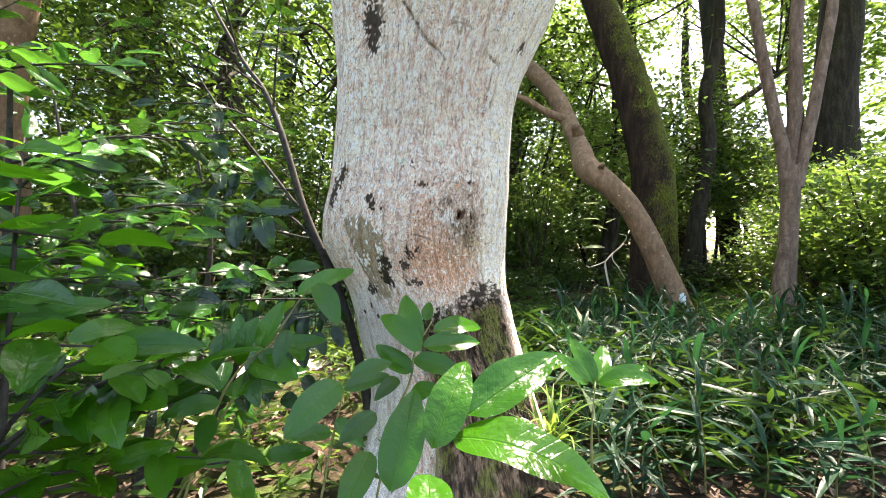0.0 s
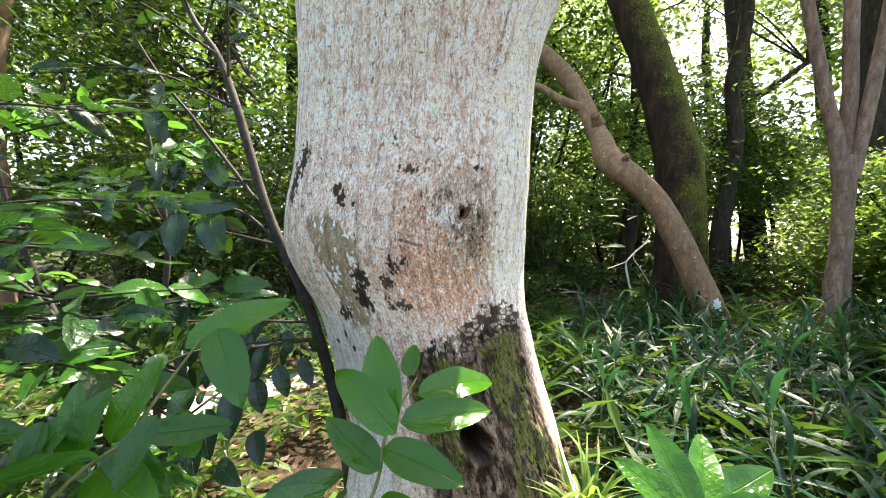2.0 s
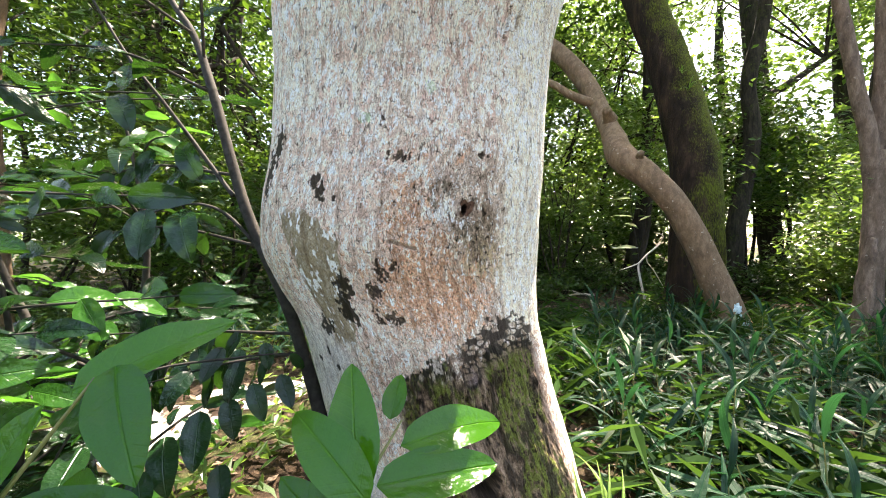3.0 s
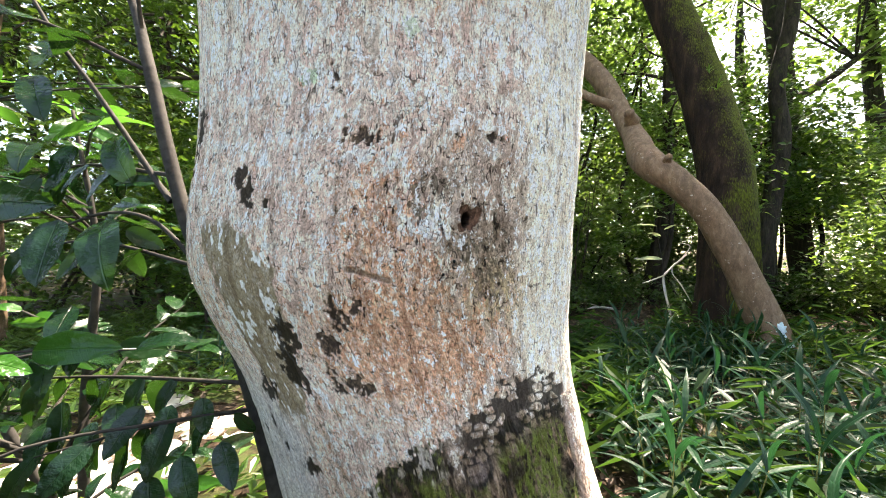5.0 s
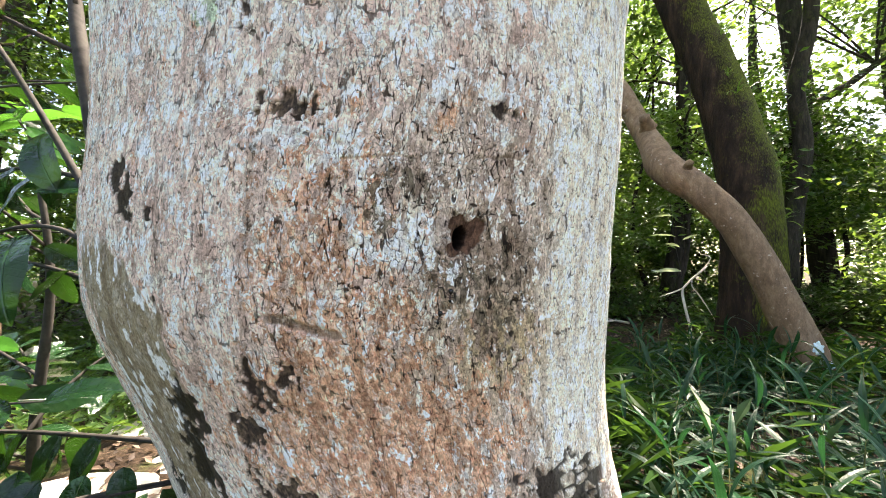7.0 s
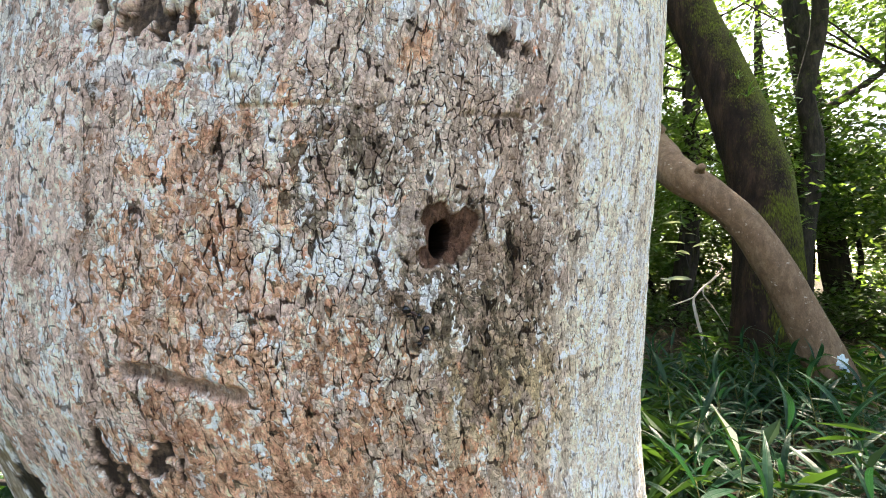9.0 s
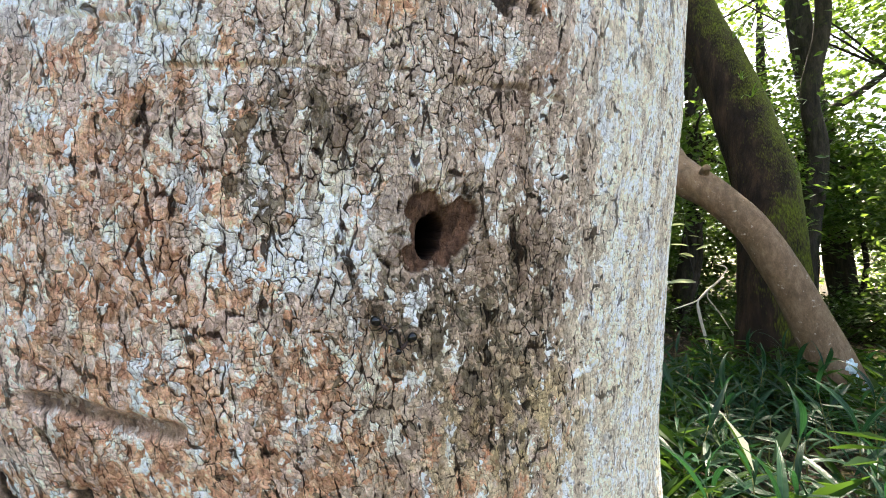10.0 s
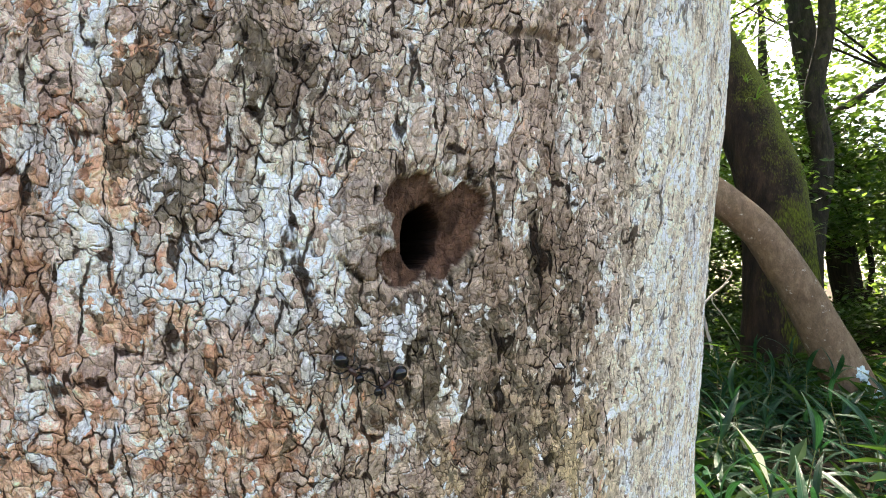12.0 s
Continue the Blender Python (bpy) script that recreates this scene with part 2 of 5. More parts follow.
M_LEAF_YOUNG_LIT = leaf_material("young_lit_leaf", (0.010, 0.066, 0.003), (0.032, 0.125, 0.006), (0.18, 0.60, 0.02), 0.20, 0.30, spec=0.36)
M_LEAF_SHADED = leaf_material("shaded_evergreen_leaf", (0.004, 0.018, 0.007), (0.010, 0.036, 0.011), (0.07, 0.22, 0.02), 0.19, 0.12, spot=0.3)
M_SASA = leaf_material("bamboo_grass_leaf", (0.004, 0.019, 0.011), (0.011, 0.044, 0.020), (0.05, 0.23, 0.06), 0.42, 0.14, spec=0.15)
M_TUFT = leaf_material("sedge_blade", (0.05, 0.115, 0.016), (0.11, 0.19, 0.03), (0.30, 0.5, 0.06), 0.45, 0.35)
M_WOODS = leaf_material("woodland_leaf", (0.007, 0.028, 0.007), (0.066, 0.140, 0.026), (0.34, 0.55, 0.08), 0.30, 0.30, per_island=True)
M_WOODS_SHADED = leaf_material("shaded_woodland_leaf", (0.007, 0.024, 0.006), (0.034, 0.085, 0.014), (0.18, 0.34, 0.03), 0.36, 0.22, per_island=True)
M_BED = leaf_material("bamboo_grass_shade_leaf", (0.006, 0.020, 0.006), (0.024, 0.060, 0.014), (0.12, 0.26, 0.03), 0.5, 0.25, per_island=True, spec=0.12)
M_LITTER = leaf_material("fallen_leaf", (0.03, 0.018, 0.012), (0.20, 0.135, 0.098), (0.3, 0.18, 0.08), 0.7, 0.1, per_island=True)
M_LEAF_SUNLIT = leaf_material("pale_sunlit_leaf", (0.16, 0.24, 0.09), (0.42, 0.46, 0.28), (0.5, 0.6, 0.3), 0.5, 0.3)
M_GROUND = ground_material()
M_SUNLIT_PATH = plain_material("sunlit_path", (0.42, 0.38, 0.33), (0.66, 0.62, 0.56), 18, 0.9, 0.006)
M_ANT = plain_material("ant_black", (0.006, 0.006, 0.007), (0.012, 0.011, 0.011), 900, 0.12, 0.00002, 0.4)
M_ANT_RED = plain_material("ant_dark_red", (0.030, 0.012, 0.009), (0.055, 0.022, 0.016), 900, 0.35, 0.0001, 0.5)
M_BLAZE = plain_material("pale_blue_lichen", (0.35, 0.48, 0.52), (0.55, 0.66, 0.68), 120, 0.95, 0.002)


# ---- mesh helpers ----
def mesh_of(name, verts, faces, mat, smooth=True):
    """A mesh from arrays: verts (N, 3), faces (M, 3) or (M, 4)."""
    verts, faces = np.asarray(verts, np.float32), np.asarray(faces, np.int32)
    me = bpy.data.meshes.new(name)
    w = faces.shape[1]
    me.vertices.add(len(verts))
    me.vertices.foreach_set("co", verts.ravel())
    me.loops.add(faces.size)
    me.loops.foreach_set("vertex_index", faces.ravel())
    me.polygons.add(len(faces))
    me.polygons.foreach_set("loop_start", np.arange(0, faces.size, w, dtype=np.int32))
    me.update(calc_edges=True)
    me.polygons.foreach_set("use_smooth", np.full(len(faces), smooth))
    me.materials.append(mat)
    return me


def part(name, me, parent, label="", m=None):
    """One mesh as a part under a thing or under a part."""
    ob = new(name, me)
    ob.parent = parent
    if m is not None:
        ob.matrix_basis = m
    return tagged(ob, label)


def thing(name, label, category, group="", kind="", me=None, m=None):
    ob = new(name, me)
    if m is not None:
        ob.matrix_basis = m
    return tagged(ob, label, category, group, kind)


def hash2(ix, iy, seed):
    h = (ix.astype(np.int64) * 374761393 + iy.astype(np.int64) * 668265263 + seed * 1442695041) & 0xFFFFFFFF
    h = ((h ^ (h >> 13)) * 1274126177) & 0xFFFFFFFF
    return ((h ^ (h >> 16)) & 0xFFFFFF) / float(0xFFFFFF)


def vnoise(x, y, seed=0):
    ix, iy = np.floor(x), np.floor(y)
    fx, fy = x - ix, y - iy
    fx, fy = fx * fx * (3 - 2 * fx), fy * fy * (3 - 2 * fy)
    a, b = hash2(ix, iy, seed), hash2(ix + 1, iy, seed)
    c, d = hash2(ix, iy + 1, seed), hash2(ix + 1, iy + 1, seed)
    return (a + (b - a) * fx) * (1 - fy) + (c + (d - c) * fx) * fy


def fbm(x, y, seed=0, octaves=4, gain=0.5):
    total, amp, s = 0.0, 1.0, 0.0
    for i in range(octaves):
        total = total + amp * vnoise(x * 2 ** i + 17.3 * i, y * 2 ** i - 9.1 * i, seed + i)
        s += amp
        amp *= gain
    return total / s


def cells(x, y, seed=0, jitter=0.9):
    """Distance to the border of the cell (F2 - F1), and a random number for the cell."""
    ix, iy = np.floor(x), np.floor(y)
    d1, d2, rid = np.full(x.shape, 9.0), np.full(x.shape, 9.0), np.zeros(x.shape)
    for ox in (-1, 0, 1):
        for oy in (-1, 0, 1):
            jx, jy = ix + ox, iy + oy
            px = jx + 0.5 + jitter * (hash2(jx, jy, seed) - 0.5)
            py = jy + 0.5 + jitter * (hash2(jx, jy, seed + 7) - 0.5)
            d = ((px - x) ** 4 + (py - y) ** 4 + 0.8 * ((px - x) * (py - y)) ** 2) ** 0.25
            near = d < d1
            d2 = np.where(near, d1, np.minimum(d2, d))
            rid = np.where(near, hash2(jx, jy, seed + 13), rid)
            d1 = np.where(near, d, d1)
    return d2 - d1, rid


def sstep(x, a, b):
    t = np.clip((x - a) / (b - a), 0, 1)
    return t * t * (3 - 2 * t)


def curve_through(z, knots, vals):
    """A smooth curve through the values at the knots."""
    knots, vals = np.asarray(knots), np.asarray(vals)
    g = np.gradient(vals, knots)
    i = np.clip(np.searchsorted(knots, z) - 1, 0, len(knots) - 2)
    h = knots[i + 1] - knots[i]
    t = np.clip((z - knots[i]) / h, 0, 1)
    return ((2 * t ** 3 - 3 * t ** 2 + 1) * vals[i] + (t ** 3 - 2 * t ** 2 + t) * h * g[i]
            + (-2 * t ** 3 + 3 * t ** 2) * vals[i + 1] + (t ** 3 - t ** 2) * h * g[i + 1])


def tube(points, radii, seg=14, steps=10, rough=0.0, seed=0, cap=True):
    """A tapered limb along a smooth line, with an uneven skin."""
    points, radii = np.asarray(points, float), np.asarray(radii, float)
    u = np.arange(len(points), dtype=float)
    t = np.linspace(0, len(points) - 1, (len(points) - 1) * steps + 1)
    p = np.stack([curve_through(t, u, points[:, i]) for i in range(3)], 1)
    r = curve_through(t, u, radii)
    d = np.gradient(p, axis=0)
    d /= np.linalg.norm(d, axis=1)[:, None]
    ref = np.array([1.0, 0.13, 0.07]) if abs(d[0, 0]) < 0.8 else np.array([0.1, 1.0, 0.05])
    sx = ref - (d @ ref)[:, None] * d
    sx /= np.linalg.norm(sx, axis=1)[:, None]
    sy = np.cross(d, sx)
    a = np.linspace(0, 2 * np.pi, seg, endpoint=False)
    arc = np.concatenate([[0], np.cumsum(np.linalg.norm(np.diff(p, axis=0), axis=1))])
    rr = np.repeat(r[:, None], seg, 1)
    if rough:
        k = np.maximum(r.max() * 0.9, 0.01)
        rr = rr * (1 + rough * (fbm(np.cos(a)[None] * 1.6 + 5 + 0 * arc[:, None], np.sin(a)[None] * 1.6 + arc[:, None] / k * 0.55, seed) - 0.5) * 2
                   + rough * 0.5 * (fbm(np.cos(a)[None] * 5 + 9 + 0 * arc[:, None], np.sin(a)[None] * 5 + arc[:, None] / k * 1.5, seed + 3) - 0.5) * 2)
    v = p[:, None] + rr[..., None] * (np.cos(a)[None, :, None] * sx[:, None] + np.sin(a)[None, :, None] * sy[:, None])
    n = len(p)
    i, j = np.meshgrid(np.arange(n - 1), np.arange(seg), indexing="ij")
    f = np.stack([i * seg + j, i * seg + (j + 1) % seg, (i + 1) * seg + (j + 1) % seg, (i + 1) * seg + j], -1).reshape(-1, 4)
    v = v.reshape(-1, 3)
    if cap:
        v = np.concatenate([v, p[-1:] + d[-1:] * r[-1] * 0.5])
        j = np.arange(0, seg, 2)
        top = (n - 1) * seg
        f = np.concatenate([f, np.stack([top + j, top + j + 1, top + (j + 2) % seg, np.full(len(j), len(v) - 1)], 1)])
    return v, f


def joined(pieces):
    vs, fs, at = [], [], 0
    for v, f in pieces:
        vs.append(v)
        fs.append(f + at)
        at += len(v)
    return np.concatenate(vs), np.concatenate(fs)


def blade(width, curl=0.1, fold=0.25, ny=8, point=1.0, wave=0.0, seed=0, full=0.8):
    """A leaf one unit long: the base at the origin, the tip along y, the upper side towards z."""
    u = np.linspace(0, 1, ny + 1)
    w = width * 0.5 * np.sin(np.pi * np.clip(u, 0, 1) ** 0.82) ** full * (1 - 0.35 * point * u ** 3)
    w[0], w[-1] = 0.02 * width, 0.004
    x = np.linspace(-1, 1, 5)
    X = w[:, None] * x[None]
    Y = np.repeat(u[:, None], 5, 1)
    Z = fold * np.abs(X) * (1 - 0.4 * np.abs(x)[None]) + curl * 4 * (u * (1 - u))[:, None] * np.ones(5)[None]
    Z = Z + wave * np.sin(u * 14 + seed)[:, None] * np.abs(x)[None] * width
    v = np.stack([X, Y, Z], -1).reshape(-1, 3)
    i, j = np.meshgrid(np.arange(ny), np.arange(4), indexing="ij")
    f = np.stack([i * 5 + j, i * 5 + j + 1, (i + 1) * 5 + j + 1, (i + 1) * 5 + j], -1).reshape(-1, 4)
    return v, f


def lay(base, tip, up=(0, 0, 1), spin=0.0):
    """The pose and size that lay a blade from base to tip."""
    base, y = Vector(base), Vector(tip) - Vector(base)
    size = y.length
    y.normalize()
    x = y.cross(Vector(up)).normalized()
    z = x.cross(y)
    m = Matrix((x, y, z)).transposed().to_4x4()
    return Matrix.Translation(base) @ m @ Matrix.Rotation(radians(spin), 4, "Y") @ Matrix.Diagonal((size, size, size, 1))


def leaf_cloud(centres, sizes, seed, slim=0.5, droop=0.35, flat=0.6):
    """Many small folded leaves, each of two triangles, round the centres."""
    rng = np.random.default_rng(seed)
    n = len(centres)
    a = rng.uniform(0, 2 * np.pi, n)
    d = np.stack([np.cos(a), np.sin(a), rng.normal(-droop, 0.35, n)], 1)
    d /= np.linalg.norm(d, axis=1)[:, None]
    up = np.stack([rng.normal(0, flat, n), rng.normal(0, flat, n), np.ones(n)], 1)
    side = np.cross(d, up)
    side /= np.linalg.norm(side, axis=1)[:, None]
    nor = np.cross(side, d)
    s = np.asarray(sizes)[:, None] * rng.uniform(0.65, 1.3, (n, 1))
    mid = centres + nor * s * 0.07
    v = np.stack([centres - d * s * 0.5, mid - side * s * slim * 0.5 - d * s * 0.05, centres + d * s * 0.5, mid + side * s * slim * 0.5 - d * s * 0.05], 1).reshape(-1, 3)
    k = np.arange(n)[:, None] * 4
    f = np.concatenate([k + np.array([[0, 2, 1]]), k + np.array([[0, 3, 2]])])
    return v, f


def sprays(centre, radii, clumps, per, seed, spread=0.35, shell=0.35):
    """Leaf centres gathered in flat sprays that fill an uneven crown."""
    rng = np.random.default_rng(seed)
    d = rng.normal(0, 1, (clumps, 3))
    d /= np.linalg.norm(d, axis=1)[:, None]
    c = np.asarray(centre) + d * np.asarray(radii) * rng.uniform(shell, 1.0, (clumps, 1)) ** 0.6
    tilt = rng.normal(0, 0.35, (clumps, 2))
    off = rng.normal(0, spread, (clumps, per, 3)) * rng.uniform(0.6, 1.4, (clumps, 1, 1))
    off[..., 2] = off[..., 2] * 0.28 + (off[..., :2] * tilt[:, None]).sum(-1) - 0.25 * np.linalg.norm(off[..., :2], axis=-1)
    return (c[:, None] + off).reshape(-1, 3), c


# ---- gaps cut in the leaf roof for the sun ----
SUNLIT_SPOTS = [((2.3, 9.5, 1.0), 0.8), ((12.5, 18.0, 0.0), 3.5), ((9.0, 15.5, 0.0), 2.2), ((-1.15, 2.1, 0.0), 0.55), ((-1.2, 3.2, 0.0), 0.45), ((4.4, 3.8, 1.1), 0.7),
             ((2.1, 5.0, 0.7), 0.4), ((-2.6, 4.6, 1.2), 0.8), ((-1.5, 5.8, 1.6), 0.9), ((6.0, 9.0, 1.8), 1.8), ((4.6, 6.0, 1.6), 0.7), ((-3.2, 5.5, 2.2), 1.2), ((-4.5, 4.5, 2.0), 1.0), ((-2.2, 3.2, 1.6), 0.7), ((-0.9, 7.5, 1.5), 1.0), ((-0.75, 0.50, 0.70), 0.7), ((-2.2, 2.6, 0.9), 0.6), ((1.5, 7.0, 1.2), 0.9), ((3.2, 7.2, 2.0), 0.9), ((7.0, 12.5, 2.0), 1.5)]


def shading(pts, seed):
    """True for the leaves that stay; few do between the sun and a picked spot."""
    rng = np.random.default_rng(seed)
    keep, few = np.ones(len(pts), bool), rng.random(len(pts)) < 0.18
    s = np.asarray(sun_dir)
    for at, r in SUNLIT_SPOTS:
        v = pts - np.asarray(at)
        along = v @ s
        keep &= few | (along < 1.3 * r) | (np.linalg.norm(v - along[:, None] * s, axis=1) > r * (0.75 + 0.5 * vnoise(along * 1.3, 0 * along + at[0], 5)))
    return keep


# ---- ground ----
def ground_height(x, y):
    return 0.05 * (fbm(x * 0.7 + 3, y * 0.7, 41, 4) - 0.5) * 2 + 0.02 * (fbm(x * 4, y * 4, 44, 3) - 0.5)


def build_ground():
    g = np.concatenate([-np.geomspace(900, 7, 22), np.linspace(-6.5, 6.5, 150), np.geomspace(7, 900, 22)])
    X, Y = np.meshgrid(g, g + 2.5, indexing="ij")
    fade = np.clip(1.5 - np.hypot(X, Y - 2.5) / 40, 0, 1)
    Z = ground_height(X, Y) * fade
    n = len(g)
    i, j = np.meshgrid(np.arange(n - 1), np.arange(n - 1), indexing="ij")
    f = np.stack([i * n + j, (i + 1) * n + j, (i + 1) * n + j + 1, i * n + j + 1], -1).reshape(-1, 4)
    thing("ground", "forest floor of brown leaf litter and low green growth", "ground", kind="structure",
          me=mesh_of("ground", np.stack([X, Y, Z], -1).reshape(-1, 3), f, M_GROUND))


build_ground()


# ---- the great pale tree ----
TRUNK_Z = [-0.12, 0.0, 0.12, 0.30, 0.45, 0.55, 0.63, 0.70, 0.78, 0.86, 0.95, 1.05, 1.20, 1.45, 1.75, 2.2, 3.2]
TRUNK_X = [0.06, 0.055, 0.05, 0.031, -0.010, -0.029, -0.049, -0.073, -0.087, -0.083, -0.069, -0.061, -0.043, 0.007, 0.03, 0.05, 0.08]
TRUNK_Y = [1.37, 1.365, 1.355, 1.343, 1.334, 1.308, 1.293, 1.299, 1.285, 1.267, 1.248, 1.228, 1.164, 1.115, 1.10, 1.12, 1.2]
TRUNK_R = [0.37, 0.31, 0.262, 0.227, 0.221, 0.216, 0.218, 0.236, 0.2485, 0.245, 0.236, 0.229, 0.220, 0.262, 0.31, 0.33, 0.33]
ARC = 0.25   # metres of bark to a radian


def trunk_radius(z, th):
    r = curve_through(z, TRUNK_Z, TRUNK_R)
    k = 1 + 0.2038 * np.cos(2 * th) + 0.0477 * np.sin(2 * th) - 0.0285 * np.cos(3 * th) + 0.0886 * np.sin(3 * th)
    flare = np.clip((0.25 - z) / 0.35, 0, 1) ** 2
    return r * k * (1 + flare * 0.22 * np.cos(5 * th + 0.6))


def trunk_point(s, z, out=0.0):
    """A place on the bark: s metres round it, z up."""
    th = s / ARC - np.pi / 2
    r = trunk_radius(np.float64(z), th) + out
    return Vector((float(curve_through(z, TRUNK_Z, TRUNK_X) + r * np.cos(th)), float(curve_through(z, TRUNK_Z, TRUNK_Y) + r * np.sin(th)), float(z)))


def spaced(stretches):
    return np.concatenate([np.arange(a, b, d) for a, b, d in stretches])


def spot(S, Z, s, z, rs, rz, seed, ragged=0.6, size=90.0, plate=0.0):
    """A ragged patch round (s, z): 1 inside, 0 outside."""
    d = np.hypot((S - s) / rs, (Z - z) / rz) + ragged * (fbm(S * size, Z * size, seed, 3) - 0.5) * 2 + plate
    return 1 - sstep(d, 0.86, 1.0)


def groove(S, Z, a, b, width, seed, ragged=0.004):
    """A ragged line from a to b: 1 on it, 0 off it."""
    ax, az = b[0] - a[0], b[1] - a[1]
    t = np.clip(((S - a[0]) * ax + (Z - a[1]) * az) / (ax * ax + az * az), 0, 1)
    d = np.hypot(S - a[0] - t * ax + ragged * (fbm(S * 60, Z * 60, seed, 3) - 0.5) * 2, Z - a[1] - t * az + ragged * (fbm(S * 60 + 40, Z * 60, seed, 3) - 0.5) * 2)
    return 1 - sstep(d, width * 0.4, width)


def blend(col, mask, tone):
    return col + (np.asarray(tone) - col) * mask[..., None]


def build_trunk():
    half = np.pi * ARC
    s = spaced([(-half, -0.36, 0.012), (-0.36, 0.02, 0.0013), (0.02, 0.375, 0.00065), (0.375, half - 0.004, 0.012)])
    z = spaced([(-0.12, 0.15, 0.012), (0.15, 0.60, 0.003), (0.60, 0.765, 0.0013), (0.765, 0.925, 0.00065), (0.925, 1.06, 0.0013), (1.06, 1.55, 0.003), (1.55, 3.2, 0.02)])
    Z, S = np.meshgrid(z, s, indexing="ij")
    th = S / ARC - np.pi / 2
    base = trunk_radius(Z, th)

    # warped coordinates keep the joints from running straight
    wx = S + 0.008 * (fbm(S * 60, Z * 60, 1, 3) - 0.5) + 0.0018 * (fbm(S * 330, Z * 330, 2, 3) - 0.5)
    wz = Z + 0.008 * (fbm(S * 60 + 50, Z * 60, 3, 3) - 0.5) + 0.0018 * (fbm(S * 330 + 9, Z * 330, 4, 3) - 0.5)
    _, id1 = cells(wx / 0.0058, wz / 0.0068, 11)           # small plates
    c2, id2 = cells(wx / 0.0115, wz / 0.021, 12)            # tall plates between long cracks
    mott = fbm(S * 210, Z * 150, 28, 4)
    mott2 = fbm(S * 480 + 7, Z * 330, 29, 3)
    width = fbm(S * 75, Z * 40, 30, 3)
    patch = fbm(S * 28, Z * 17, 21, 4)
    patch2 = fbm(S * 90, Z * 48, 22, 4)
    patch3 = fbm(S * 9 + 3, Z * 5, 23, 3)
    streak = fbm(S * 260, Z * 30, 24, 4)

    # zones
    hole_near = np.exp(-(((S - 0.16) / 0.11) ** 2 + ((Z - 0.84) / 0.10) ** 2))
    mid0 = fbm(S * 130, Z * 60, 37, 3)
    right_pale_lit = sstep(S + 0.05 * (patch - 0.5) + 0.03 * (mid0 - 0.5), 0.222, 0.262) * (1 - sstep(S, 0.45, 0.5))
    edge = np.interp(S, [-0.11, -0.07, -0.03, 0.02, 0.08, 0.13, 0.19, 0.24, 0.31, 0.348, 0.365], [0.2, 0.50, 0.560, 0.580, 0.592, 0.618, 0.640, 0.650, 0.648, 0.60, 0.1])
    mossy = sstep(edge + 0.03 * (patch - 0.5) + 0.040 * (fbm(S * 62, Z * 105, 31, 4) - 0.5) + 0.02 * (mott - 0.5) - Z, -0.002, 0.003) * sstep(S, -0.11, -0.05) * (1 - sstep(S, 0.335, 0.36))
    lip = sstep(S, 0.06, 0.12)
    old = mossy * (1 - lip * sstep(Z - edge + 0.045 + 0.05 * (patch2 - 0.5) + 0.03 * (mott - 0.5), -0.004, 0.004))
    gap, gap_id = cells((wx + 0.4 * wz) / 0.027, (wz - 0.10 * wx) / 0.0115, 14)      # large plates lifting off over charred wood
    lifting = mossy * lip * sstep(Z - edge, -0.085, -0.06)
    burnt = lifting * np.maximum(1 - sstep(gap, 0.16, 0.30 + 0.2 * sstep(Z - edge, -0.03, 0.0)), sstep(gap_id, 0.56, 0.58))
    furrow = (0.30 + 0.70 * hole_near) * (1 - 0.25 * right_pale_lit)

    # relief, in metres
    crack2 = (1 - sstep(c2, 0.015, 0.045 + 0.08 * sstep(mott, 0.3, 0.75))) * sstep(width + 0.2 * hole_near, 0.34, 0.48)
    relief = 0.0030 * (patch - 0.5) + 0.0016 * (patch2 - 0.5) + 0.0010 * (streak - 0.5)
    relief += 0.0009 * (id2 - 0.5) * furrow + (0.0011 * (mott - 0.5) + 0.0008 * (mott2 - 0.5)) * (0.45 + 0.55 * furrow)
    relief -= 0.0008 * crack2 * furrow
    relief += 0.0005 * (fbm(S * 900, Z * 500, 25, 3) - 0.5)
    relief += old * (0.016 * (fbm(S * 55, Z * 16, 26, 4) - 0.5) + 0.006 * (fbm(S * 160, Z * 60, 27, 3) - 0.5))
    relief += 0.012 * (patch3 - 0.5) * (1 - np.exp(-((Z - 0.84) / 0.2) ** 2))

    # ground tone of the bark, and the share of it that lichen, algae and crust cover
    blue_white, pale, pink, brown = (0.80, 0.82, 0.84), (0.82, 0.705, 0.60), (0.70, 0.51, 0.43), (0.25, 0.175, 0.12)

    def field(s0, z0, rs, rz, p=1.0):
        return np.exp(-((((S - s0) / rs) ** 2 + ((Z - z0) / rz) ** 2) ** p))

    high = sstep(Z, 0.90, 1.06)
    left = field(0.045, 0.835, 0.065, 0.09, 1.4)
    o1, o2 = field(0.075, 0.695, 0.15, 0.080, 1.5), field(0.120, 0.806, 0.028, 0.016) + 0.8 * field(0.140, 0.922, 0.014, 0.010)
    b1 = field(0.200, 0.805, 0.045, 0.065, 1.3) + 0.5 * field(0.155, 0.815, 0.04, 0.02)
    smoke = field(0.120, 0.885, 0.040, 0.014) + 0.6 * field(0.085, 0.868, 0.012, 0.018) + 0.5 * field(0.100, 0.855, 0.012, 0.015)
    smear = field(0.087, 0.868, 0.006, 0.014) + field(0.096, 0.852, 0.008, 0.010) + field(0.116, 0.884, 0.010, 0.010) + 0.7 * field(0.150, 0.806, 0.02, 0.012) + 0.6 * field(0.19, 0.79, 0.02, 0.012)
    w1 = field(0.105, 0.850, 0.035, 0.035) + 0.8 * field(0.056, 0.896, 0.022, 0.012) + 0.7 * field(0.125, 0.822, 0.02, 0.02)
